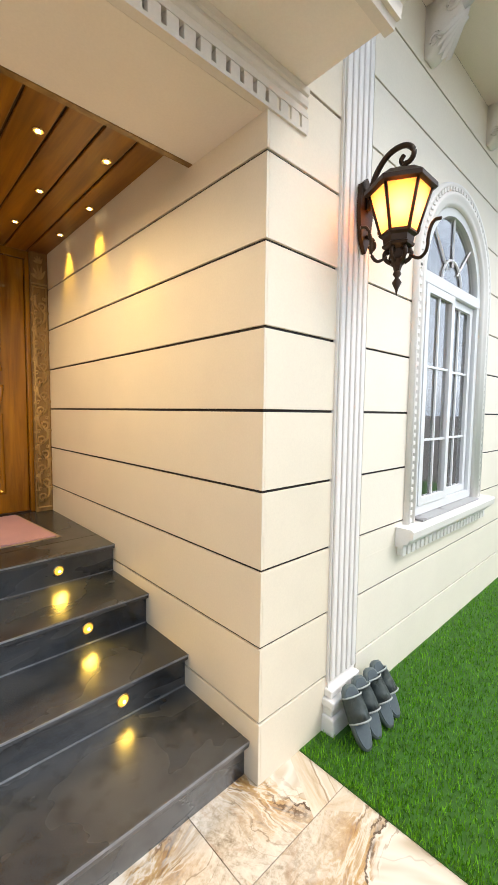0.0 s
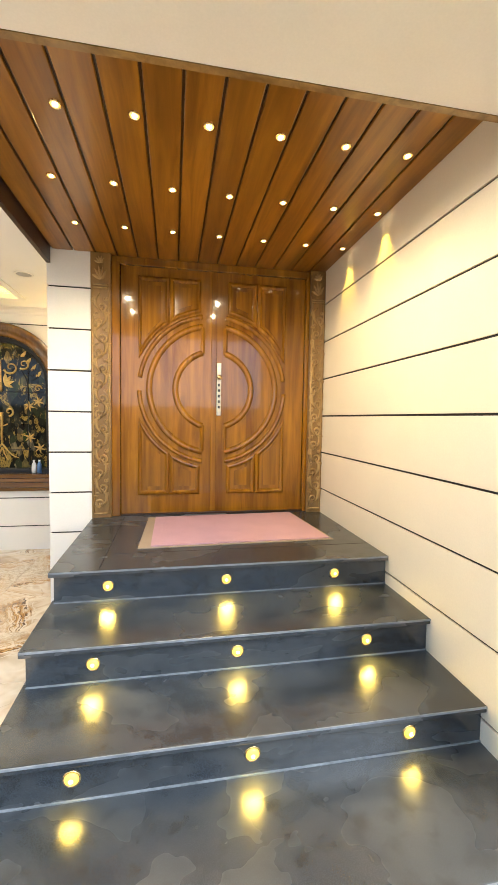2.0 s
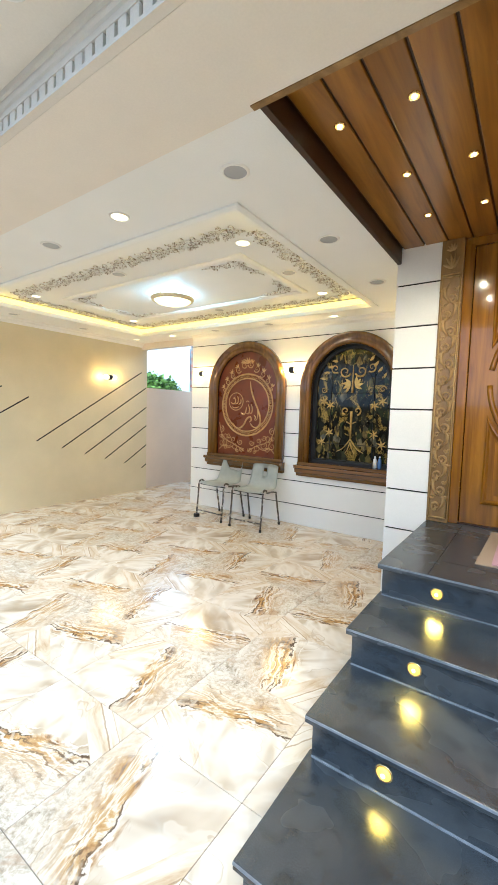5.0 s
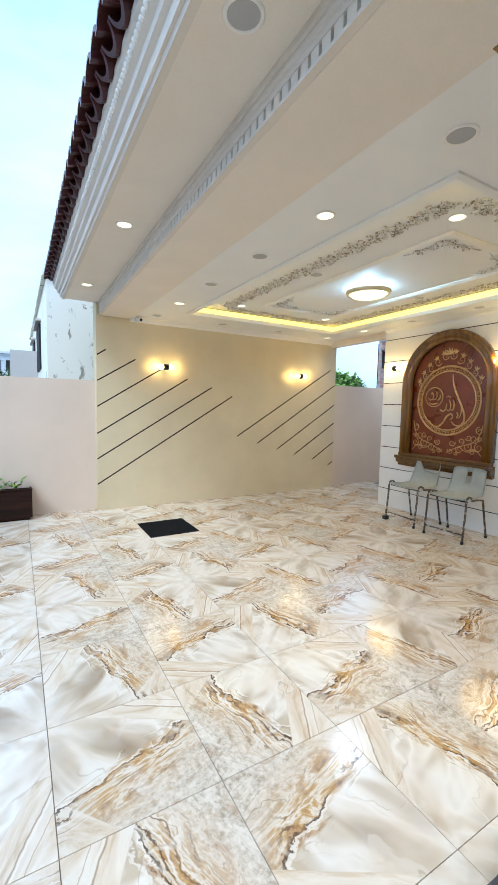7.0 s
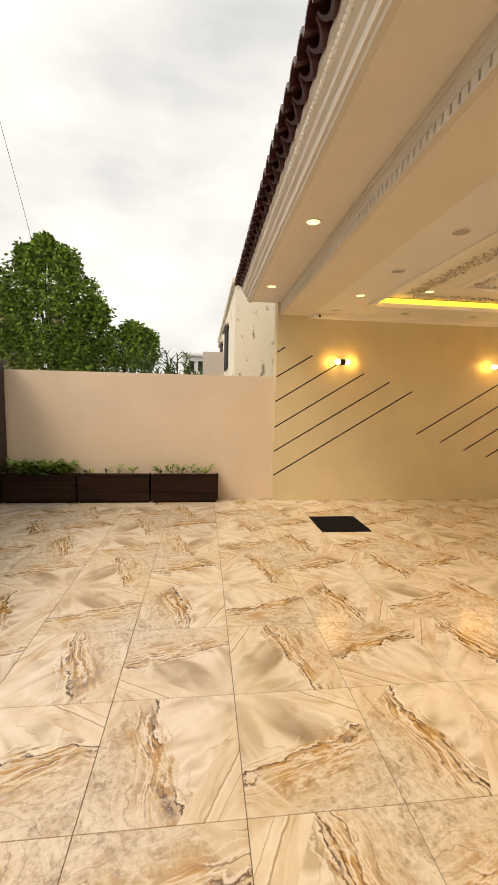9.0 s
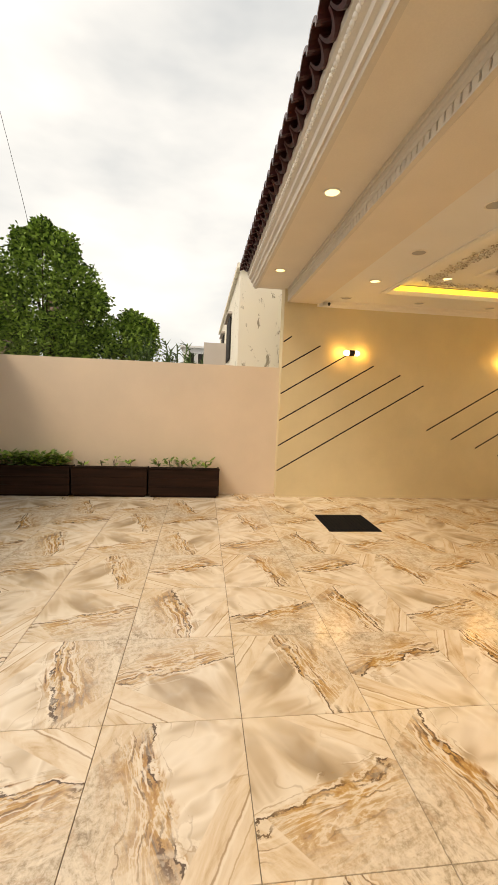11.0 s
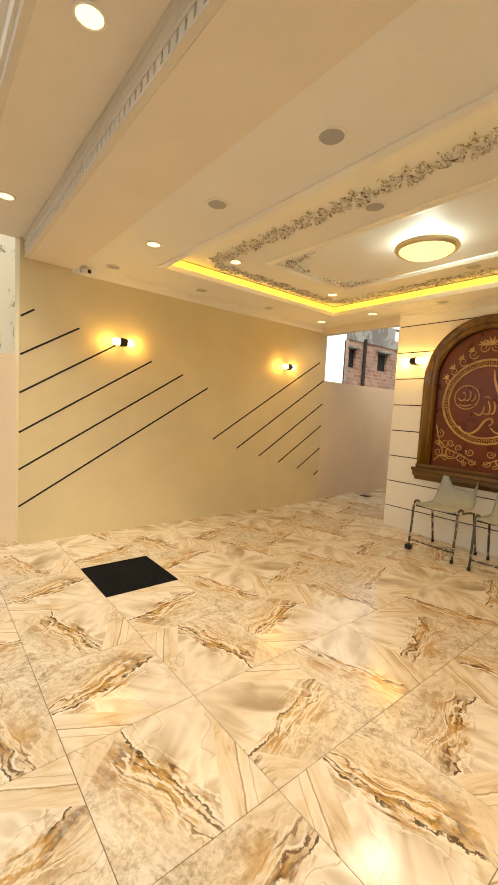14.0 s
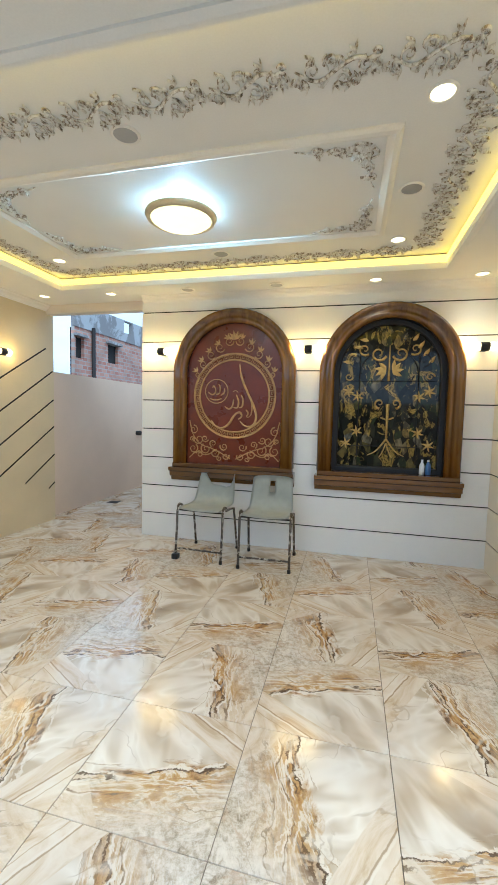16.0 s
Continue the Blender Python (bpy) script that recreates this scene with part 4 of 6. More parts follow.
# wall sconces: a dark bracket with a lit lens at both ends
def sconce(name, place, turn, power):
    ob = thing(name, (0, 0, 0), "small black wall light glowing warm at both ends", "wall light", "wall lights")
    part("bracket", boxed(-0.025, 0.025, -0.035, 0.0, -0.035, 0.035, bevel=0.004), M_BLACK, ob)
    housing = part("housing", smooth(lathe(bmesh.new(), [(0.036, -0.035), (0.04, -0.03), (0.04, 0.03), (0.036, 0.035)], (0, -0.07, 0), n=20, axis=0)), M_BLACK, ob)
    for s in (-1, 1):
        part("lens", smooth(lathe(bmesh.new(), [(0.034, 0.04 * s), (0.038, 0.06 * s), (0.036, 0.085 * s), (0.022, 0.105 * s), (0.006, 0.11 * s)], (0, -0.07, 0), n=18, axis=0)), M_SCONCE, housing, "glowing glass lens")
    ob.matrix_basis = Matrix.Translation(place) @ Matrix.Rotation(radians(turn), 4, "Z")
    for s in (-1, 1):
        p = ob.matrix_basis @ Vector((0.14 * s, -0.075, 0))
        lamp("sconce_light", "POINT", p, power, (1.0, 0.60, 0.16), 0.03)


for x in (-4.315, -2.772, -1.235):
    sconce("wall_sconce", (x, YB, 2.01), 0, 2.4)
for y in (2.063, 4.398):
    sconce("wall_sconce", (XL, y, 1.955), 90, 1.3)


# ---- ornament helpers ----
def spiral(cx, cz, r, turns, start, sign, n=14, tight=0.18):
    """Points of a scroll winding inwards."""
    return [(cx + r * (1 - (1 - tight) * i / n) * math.cos(start + sign * turns * math.tau * i / n),
             cz + r * (1 - (1 - tight) * i / n) * math.sin(start + sign * turns * math.tau * i / n)) for i in range(n + 1)]


def stroke(bm, pts, r, put, taper=None, n=5):
    return tube(bm, [put(u, v) for u, v in pts], r, n, taper=taper)


def leaf_blade(bm, u, v, ang, length, wide, put, lift=0.006):
    """A small curled leaf lying on a surface, as a ridge-backed blade."""
    d, s = Vector((math.cos(ang), math.sin(ang))), Vector((-math.sin(ang), math.cos(ang)))
    rows = []
    for k, w in ((0.0, 0.25), (0.35, 1.0), (0.7, 0.75), (1.0, 0.05)):
        p = Vector((u, v)) + d * length * k + s * wide * 0.7 * k * k
        rows.append([bm.verts.new(put(*(p - s * wide * w * 0.5), 0.0)), bm.verts.new(put(*p, lift)), bm.verts.new(put(*(p + s * wide * w * 0.5), 0.0))])
    for a, b in zip(rows, rows[1:]):
        bm.faces.new((a[0], a[1], b[1], b[0]))
        bm.faces.new((a[1], a[2], b[2], b[1]))


thin = lambda f: 1.0 - 0.65 * f
swell = lambda f: 0.35 + 0.9 * math.sin(math.pi * min(1, f * 0.9 + 0.05))

# ---- entrance door ----
DX, DZ, LY = 0.140, 1.70, 3.595                      # middle of the leaves, centre of the rings, face of the leaves
Z0, Z1 = 0.682, 2.655
door = thing("door_1", (DX, LY, 0.68), "closed double door of varnished brown wood with ring mouldings", "door", kind="structure")
face = lambda u, v, w=0.0: (u, LY - w, v)
leaves = []
for x0, x1 in ((-0.592, DX - 0.0015), (DX + 0.0015, 0.905)):
    leaves.append(part("door_leaf", boxed(x0, x1, LY, LY + 0.05, Z0 + 0.006, Z1 - 0.01, bevel=0.003), M_WOODD, door))
moulding = [(-0.024, 0.0), (-0.024, 0.008), (-0.012, 0.020), (0.002, 0.024), (0.014, 0.014), (0.024, 0.007), (0.024, 0.0)]


def ring_arc(r, a0, a1, prof, name):
    pts = [(DX + r * math.cos(radians(a0 + (a1 - a0) * i / 28)), DZ + r * math.sin(radians(a0 + (a1 - a0) * i / 28))) for i in range(29)]
    part(name, smooth(sweep(bmesh.new(), pts, prof, face)), M_WOODD, door)


for r, cut in ((0.515, 10.3), (0.31, 17.3)):
    ring_arc(r, -90 + cut, 90 - cut, moulding, "ring_moulding")
    ring_arc(r, 90 + cut, 270 - cut, moulding, "ring_moulding")
slim = [(o * 0.75, w * 0.8) for o, w in moulding]
for a0, a1 in ((-81, -2), (8, 81), (99, 172), (182, 261)):
    ring_arc(0.592, a0, a1, slim, "outer_ring")
for s in (-1, 1):
    x = DX + s * 0.092
    part("spur", sweep(bmesh.new(), [(x, DZ + 0.29), (x, DZ + 0.50)][::s], slim, face), M_WOODD, door)
    part("spur", sweep(bmesh.new(), [(x, DZ - 0.50), (x, DZ - 0.29)][::s], slim, face), M_WOODD, door)


def arc_panel(x0, x1, zflat, below, r=0.645, inset=0.0):
    """Outline of a panel between a level edge and the big ring."""
    sgn = -1 if below else 1
    xs = [x0 + inset + (x1 - x0 - 2 * inset) * i / 8 for i in range(9)]
    curve = [(x, DZ + sgn * (math.sqrt(max(0.001, r * r - (x - DX) ** 2)) + inset)) for x in xs]
    flat = zflat - sgn * inset
    pts = [(xs[0], flat), (xs[-1], flat)] + curve[::-1]
    return pts if below else pts[::-1]


for x0, x1 in ((-0.445, -0.235), (-0.195, 0.012), (0.268, 0.475), (0.515, 0.725)):
    for zf, below in ((0.86, True), (2.555, False)):
        part("panel_moulding", sweep(bmesh.new(), arc_panel(x0, x1, zf, below), slim, face, True), M_WOODD, door)
        out = arc_panel(x0, x1, zf, below, inset=0.05)
        if abs(out[0][1] - out[-1][1]) > 0.02:
            part("raised_field", sheet(bmesh.new(), out, [], face, 0.008), M_WOODD, door)
part("meeting_strip", boxed(DX - 0.022, DX + 0.022, LY - 0.010, LY - 0.0005, Z0 + 0.02, Z1 - 0.02, bevel=0.004), M_WOODD, door)
handle = part("handle_plate", boxed(0.163, 0.201, LY - 0.018, LY - 0.0105, 1.49, 1.92, bevel=0.006), M_PLATE, door, "worn brass lock plate")
part("knob", smooth(lathe(bmesh.new(), [(0.012, 0.0), (0.014, -0.02), (0.02, -0.028), (0.018, -0.04), (0.005, -0.045)], (0.182, LY - 0.018, 1.80), 14, 1)), M_BRASS, handle)
for k in range(5):
    z = 1.56 + k * 0.045
    part("key_slot", boxed(0.174, 0.19, LY - 0.0215, LY - 0.0185, z - 0.011, z + 0.011, bevel=0.002), M_BLACK, handle)
for x0, x1, name in ((-0.655, -0.594, "reveal_left"), (0.907, 0.935, "reveal_right")):
    part("door_stop", boxed(x0, x1, 3.552, 3.66, Z0, Z1, bevel=0.003), M_WOODD, door)
part("head_rail", boxed(-0.655, 0.935, 3.56, 3.66, Z1 - 0.012, WOODZ, bevel=0.003), M_WOODD, door)
part("threshold", boxed(-0.60, 0.91, 3.565, 3.60, 0.681, 0.69), M_WOODX, door)
for x0, x1 in ((-0.80, -0.655), (0.935, XR - 0.001)):
    jamb = part("jamb", boxed(x0, x1, YD - 0.012, 3.68, 0.681, WOODZ - 0.001, bevel=0.003), M_WOODK, door, "carved lighter brown door jamb")
    mid = (x0 + x1) / 2
    put = lambda u, v, w=0.003: (mid + u, YD - 0.012 - w, v)
    bm = bmesh.new()
    for a, b_ in (((x0 + 0.014) - mid, 0.72), ((x1 - 0.014) - mid, 0.72)):
        stroke(bm, [(a, 0.72), (a, 2.44)], 0.006, put, n=4)
    for z in (2.44, 2.46, 0.715):
        stroke(bm, [(-0.055, z), (0.055, z)], 0.007, put, n=4)
    z, k = 0.80, 0
    while z < 2.38:
        s = 1 if k % 2 else -1
        stroke(bm, spiral(0.010 * s, z, 0.036, 1.25, radians(-90), s, 14), 0.011, put, thin)
        stroke(bm, [(0.0, z - 0.036), (-0.034 * s, z + 0.01), (-0.036 * s, z + 0.06), (-0.008 * s, z + 0.10)], 0.010, put, swell)
        for q in range(3):
            leaf_blade(bm, -0.030 * s, z + 0.02 + q * 0.028, radians(90 + s * (40 + 35 * q)), 0.042, 0.02, lambda u, v, w: (mid + u, YD - 0.0125 - w, v), 0.012)
        leaf_blade(bm, 0.030 * s, z + 0.05, radians(90 - s * 60), 0.04, 0.02, lambda u, v, w: (mid + u, YD - 0.0125 - w, v), 0.012)
        leaf_blade(bm, 0.020 * s, z - 0.04, radians(90 + s * 20), 0.04, 0.018, lambda u, v, w: (mid + u, YD - 0.0125 - w, v), 0.012)
        stroke(bm, spiral(0.032 * s, z + 0.062, 0.018, 1.1, radians(30), -s, 10), 0.007, put, thin)
        z += 0.115
        k += 1
    for q in range(5):
        leaf_blade(bm, 0.0, 2.50, radians(30 + 30 * q), 0.10, 0.035, lambda u, v, w: (mid + u * 0.6, YD - 0.0125 - w, v), 0.012)
        leaf_blade(bm, 0.0, 2.62, radians(30 + 30 * q), 0.05, 0.025, lambda u, v, w: (mid + u * 0.8, YD - 0.0125 - w, v), 0.012)
    part("carving", smooth(bm), M_CARVE, jamb, "carved scroll and leaf relief")

# door mat
mat = thing("door_mat", (0.2, 3.1, 0.68), "flat pink door mat with a pale brown border", "door mat")


def slab(bm, corners, z0, z1):
    lo = [bm.verts.new((x, y, z0)) for x, y in corners]
    hi = [bm.verts.new((x, y, z1)) for x, y in corners]
    bm.faces.new(lo[::-1])
    bm.faces.new(hi)
    for i in range(len(lo)):
        j = (i + 1) % len(lo)
        bm.faces.new((lo[i], lo[j], hi[j], hi[i]))
    return bm


part("border", slab(bmesh.new(), [(-0.39, 2.70), (0.86, 2.735), (0.79, 3.50), (-0.37, 3.46)], 0.681, 0.686), M_MATEDGE, mat)
part("mat_top", slab(bmesh.new(), [(-0.315, 2.722), (0.835, 2.752), (0.775, 3.49), (-0.315, 3.45)], 0.6865, 0.693), M_MAT, mat)

# ---- carport back wall: carved panel and stained-glass window ----
ring_prof = [(0.0, 0.0), (0.0, 0.03), (0.02, 0.062), (0.045, 0.066), (0.055, 0.05), (0.085, 0.048), (0.095, 0.072), (0.125, 0.078), (0.142, 0.05), (0.145, 0.0)]
wallp = lambda u, v, w=0.0: (u, YB - w - 0.0005, v)


def arched_frame(name, cx, label, category):
    ob = thing(name, (cx, YB, 0.65), label, category, "arched frames")
    path = arch(cx, ARCH, ARZ, ARS, 28)[::1]
    part("frame", smooth(sweep(bmesh.new(), path, ring_prof, wallp)), M_WOODF, ob, "moulded dark brown wooden arch")
    bm = sweep(bmesh.new(), [(cx - 0.66, 0), (cx + 0.66, 0)], [(0.665, 0.0), (0.655, 0.05), (0.69, 0.06), (0.705, 0.10), (0.75, 0.105), (0.765, 0.135), (0.80, 0.14), (0.80, 0.0)],
               lambda u, v, w: (u, YB - w - 0.0005, v), False)
    part("sill", bm, M_WOODS, ob, "stepped brown wooden sill")
    part("ledge", boxed(cx - 0.64, cx + 0.64, YB - 0.085, YB - 0.001, 0.801, 0.84, bevel=0.004), M_WOODS, ob)
    return ob


art = arched_frame("calligraphy_panel", ARTX, "arched red-brown panel with gold calligraphy in a wooden frame", "wall art")
part("panel_board", sheet(bmesh.new(), arch(ARTX, ARCH + 0.01, ARZ - 0.004, ARS, 28), [], lambda u, v, w: (u, YB + 0.012 + w, v), 0.02), M_ARTRED, art, "red-brown painted board")
AX, AZ, AR = -3.53, 1.555, 0.435
on = lambda u, v, w=0.004: (AX + u, YB + 0.012 - w, AZ + v)
circle = lambda r, n=56: [(r * math.cos(i * math.tau / n), r * math.sin(i * math.tau / n)) for i in range(n)]
bm = bmesh.new()
for r in (AR, AR - 0.062):
    tube(bm, [on(*p) for p in circle(r)], 0.010, 5, closed=True)
part("ring", bm, M_GOLD, art, "gold ring")
bm = bmesh.new()
keys = 40
for k in range(keys):
    a, s = k * math.tau / keys, math.tau / keys
    pts = [(a, AR - 0.052), (a, AR - 0.012), (a + s * 0.72, AR - 0.012), (a + s * 0.72, AR - 0.04), (a + s * 0.36, AR - 0.04), (a + s * 0.36, AR - 0.028)]
    tube(bm, [on(r * math.cos(q), r * math.sin(q), 0.003) for q, r in pts], 0.0058, 4)
part("key_pattern", bm, M_GOLD, art, "gold meander pattern")
K = 0.00265
px = lambda pts: [((x - 345) * K * 1.02, (368 - y) * K) for x, y in pts]


def flowing(pts, n=5):
    """Round off a polyline."""
    for _ in range(2):
        nxt = [pts[0]]
        for a, b_ in zip(pts, pts[1:]):
            nxt += [(a[0] * 0.75 + b_[0] * 0.25, a[1] * 0.75 + b_[1] * 0.25), (a[0] * 0.25 + b_[0] * 0.75, a[1] * 0.25 + b_[1] * 0.75)]
        pts = nxt + [pts[-1]]
    return pts


bm = bmesh.new()
WORD = [([(362, 258), (366, 300), (385, 345), (412, 395), (425, 440), (410, 470), (382, 470), (366, 452)], 0.012),
        ([(363, 275), (376, 320), (398, 365), (408, 400), (405, 432), (390, 440)], 0.007),
        ([(265, 452), (278, 472), (304, 480), (330, 462), (344, 432), (366, 418), (374, 436), (360, 446)], 0.012),
        ([(312, 402), (326, 414), (340, 402), (342, 378)], 0.009), ([(342, 404), (356, 410), (362, 386), (352, 362)], 0.009),
        ([(362, 406), (374, 404), (376, 376), (368, 362)], 0.009), ([(340, 352), (350, 346), (358, 354)], 0.005), ([(386, 412), (396, 424), (388, 436)], 0.008)]
for pts, r in WORD:
    stroke(bm, flowing([(u * 1.14 + 0.004, v * 1.14 - 0.004) for u, v in px(pts)]), r * 0.85, on, swell, 6)
part("lettering", smooth(bm), M_GOLD, art, "flowing gold Arabic calligraphy")
bm = bmesh.new()
cx, cz = px([(275, 350)])[0]
tube(bm, [on(cx + u, cz + v) for u, v in circle(0.124, 36)], 0.006, 5, closed=True)
for pts in ([(240, 352), (256, 366), (272, 356), (270, 334)], [(272, 362), (288, 360), (290, 330), (282, 322)], [(292, 366), (308, 356), (306, 338)], [(248, 378), (270, 386), (296, 378)], [(258, 336), (264, 326), (268, 338)]):
    stroke(bm, flowing(px(pts)), 0.0065, on, swell, 5)
part("medallion", smooth(bm), M_GOLD, art, "small round gold medallion with lettering")
bm = bmesh.new()
for s in (-1, 1):
    for u, v, r, st in ((0.06, 0.56, 0.05, 180), (0.16, 0.50, 0.055, 200), (0.255, 0.425, 0.05, 210), (0.34, 0.33, 0.045, 220), (0.40, 0.22, 0.03, 230)):
        stroke(bm, spiral(s * u, v, r, 1.3, radians(st if s > 0 else 180 - st), s), 0.0075, on, thin)
        for q in range(3):
            leaf_blade(bm, s * (u + 0.01), v + 0.03, radians((60 if s > 0 else 120) + 40 * (q - 1)), 0.055, 0.022, lambda a, b_, w: on(a, b_, 0.002 + w))
for q in range(5):
    leaf_blade(bm, 0.0, 0.58, radians(90 + 32 * (q - 2)), 0.09, 0.03, lambda a, b_, w: on(a, b_, 0.002 + w))
part("crest", smooth(bm), M_GOLD, art, "gold leaf crest")
bm = bmesh.new()
for s in (-1, 1):
    for u, v, r, t0, sg in ((0.44, -0.36, 0.05, 90, 1), (0.38, -0.46, 0.06, 30, -1), (0.44, -0.56, 0.055, 120, 1), (0.30, -0.56, 0.06, 60, -1), (0.20, -0.60, 0.05, 150, 1), (0.31, -0.45, 0.04, 200, 1), (0.10, -0.53, 0.045, 20, -1), (0.08, -0.63, 0.04, 160, 1), (0.22, -0.50, 0.04, 300, 1), (0.37, -0.62, 0.04, 10, 1), (0.46, -0.46, 0.03, 250, -1), (0.15, -0.655, 0.03, 70, -1)):
        stroke(bm, spiral(s * u, v, r, 1.4, radians(t0 if s > 0 else 180 - t0), sg * s), 0.0075, on, thin)
    stroke(bm, flowing([(s * 0.485, -0.26), (s * 0.45, -0.42), (s * 0.36, -0.52), (s * 0.2, -0.56), (s * 0.03, -0.655)]), 0.006, on)
    stroke(bm, flowing([(s * 0.485, -0.66), (s * 0.40, -0.58), (s * 0.30, -0.64), (s * 0.18, -0.56)]), 0.006, on)
part("lower_scrollwork", smooth(bm), M_GOLD, art, "gold scrollwork")

win = arched_frame("window_1", WINX, "arched dark window with gilt stained-glass tracery in a wooden frame", "window")
win["kind"] = "structure"
part("sash", sweep(bmesh.new(), arch(WINX, ARCH - 0.05, ARZ + 0.05, ARS, 28), [(0.0, 0.0), (0.0, 0.035), (0.012, 0.045), (0.05, 0.045), (0.05, 0.0)],
     lambda u, v, w: (u, YB + 0.085 - w, v), True), M_BLACK, win, "black window sash")
pane = part("pane", sheet(bmesh.new(), arch(WINX, ARCH - 0.045, ARZ + 0.055, ARS, 28), [], lambda u, v, w: (u, YB + 0.076 + w, v), 0.006), M_DARKGLASS, win, "dark reflecting glass")
# dark board put behind the pane for the unlit room's shade
part("room_backing", boxed(WINX - 0.6, WINX + 0.6, YB + 0.27, YB + 0.29, 0.6, 2.5), M_DARK, win)
wg = lambda u, v, w=0.004: (WINX + u, YB + 0.075 - w, 1.56 + v)
bm = bmesh.new()
for u in (-0.27, 0.27):
    stroke(bm, [(u, -0.64), (u, 0.44)], 0.004, wg, n=4)
for v in (-0.47, 0.16):
    stroke(bm, [(-0.42, v), (0.42, v)], 0.004, wg, n=4)
for s in (-1, 1):
    stroke(bm, flowing([(s * 0.27, 0.16), (s * 0.25, 0.34), (s * 0.12, 0.45), (s * 0.10, 0.30)]), 0.006, wg)
    stroke(bm, spiral(s * 0.31, 0.36, 0.07, 1.3, radians(-90), s), 0.006, wg, thin)
part("leading", bm, M_BLACK, win, "black leading")
bm = bmesh.new()
for s in (-1, 1):
    stroke(bm, spiral(s * 0.075, -0.055, 0.05, 1.1, radians(270), s), 0.013, wg, thin)
    stroke(bm, spiral(s * 0.10, 0.42, 0.075, 1.2, radians(200 if s > 0 else -20), s), 0.014, wg, thin)
    stroke(bm, spiral(s * 0.23, 0.46, 0.06, 1.2, radians(230 if s > 0 else -50), s), 0.012, wg, thin)
    stroke(bm, spiral(s * 0.37, 0.20, 0.04, 1.2, radians(0), s), 0.010, wg, thin)
    stroke(bm, flowing([(0, -0.40), (s * 0.05, -0.47), (s * 0.10, -0.53), (s * 0.17, -0.56)]), 0.011, wg, thin)
    stroke(bm, flowing([(0, -0.44), (s * 0.03, -0.53), (s * 0.06, -0.58)]), 0.009, wg, thin)
    for q in range(4):
        leaf_blade(bm, s * 0.03, 0.26, radians(90 + s * (-25 - 38 * q)), 0.10, 0.045, lambda a, b_, w: wg(a, b_, 0.003 + w))
        leaf_blade(bm, s * (0.20 + 0.05 * q), 0.54 - 0.07 * q, radians(90 - s * 60), 0.08, 0.04, lambda a, b_, w: wg(a, b_, 0.003 + w))
    for u, v in ((0.28, 0.01), (0.28, -0.33), (0.38, -0.45), (0.37, 0.06)):
        for q in range(6):
            leaf_blade(bm, s * u, v, radians(60 * q + 30), 0.06, 0.02, lambda a, b_, w: wg(a, b_, 0.003 + w))
stroke(bm, [(0, -0.06), (0, -0.15), (0, -0.24), (0, -0.40)], 0.016, wg, lambda f: 1.2 - 0.6 * f)
stroke(bm, [(-0.06, -0.19), (0, -0.215), (0.06, -0.19)], 0.008, wg)
stroke(bm, [(0, 0.16), (0, 0.26), (0, 0.50)], 0.016, wg, thin)
part("gilt_tracery", smooth(bm), M_GILT, win, "gilt leaf tracery")
for x, tint in ((WINX + 0.33, M_PVC), (WINX + 0.385, M_BOTTLE)):
    bottle = thing("bottle", (x, YB + 0.045, 0.84), "small plastic bottle standing on the window ledge", "bottle", "bottles")
    part("bottle_body", smooth(lathe(bmesh.new(), [(0.018, 0.841), (0.024, 0.845), (0.024, 0.92), (0.018, 0.945), (0.010, 0.955), (0.010, 0.965)], (x, YB + 0.03, 0.0), 14)), tint, bottle)
    part("cap", lathe(bmesh.new(), [(0.011, 0.966), (0.011, 0.982)], (x, YB + 0.03, 0.0), 12), M_PVC, bottle)

# ---- two stacking chairs ----
def chair_legs(ob, side):
    for s in (-1, 1):
        x = s * 0.228
        front = part("leg", smooth(tube(bmesh.new(), [(x, -0.235, 0.012), (x, -0.205, 0.30), (x, -0.198, 0.455), (x, -0.188, 0.490), (x, -0.155, 0.507), (x, -0.118, 0.496), (x * 0.97, -0.085, 0.46), (x * 0.94, 0.05, 0.452)], 0.0115, 8)), M_STEEL, ob)
        back = part("leg", smooth(tube(bmesh.new(), [(x, 0.235, 0.012), (x * 0.96, 0.14, 0.44), (x * 0.96, 0.05, 0.452)], 0.0115, 8)), M_STEEL, ob)
        for y, leg in ((-0.235, front), (0.235, back)):
            part("foot", smooth(lathe(bmesh.new(), [(0.014, 0.0), (0.017, 0.004), (0.015, 0.03), (0.012, 0.034)], (x, y, 0), 10)), M_BLACK, leg, "black rubber foot")
    part("crossbar", smooth(tube(bmesh.new(), [(-0.226, -0.222, 0.10), (0.226, -0.222, 0.10)], 0.009, 8)), M_STEEL, ob, "worn steel crossbar with flaked paint")
    part("seat_rail", smooth(tube(bmesh.new(), [(-0.224, -0.165, 0.452), (0.224, -0.165, 0.452)], 0.008, 8)), M_BLACK, ob)


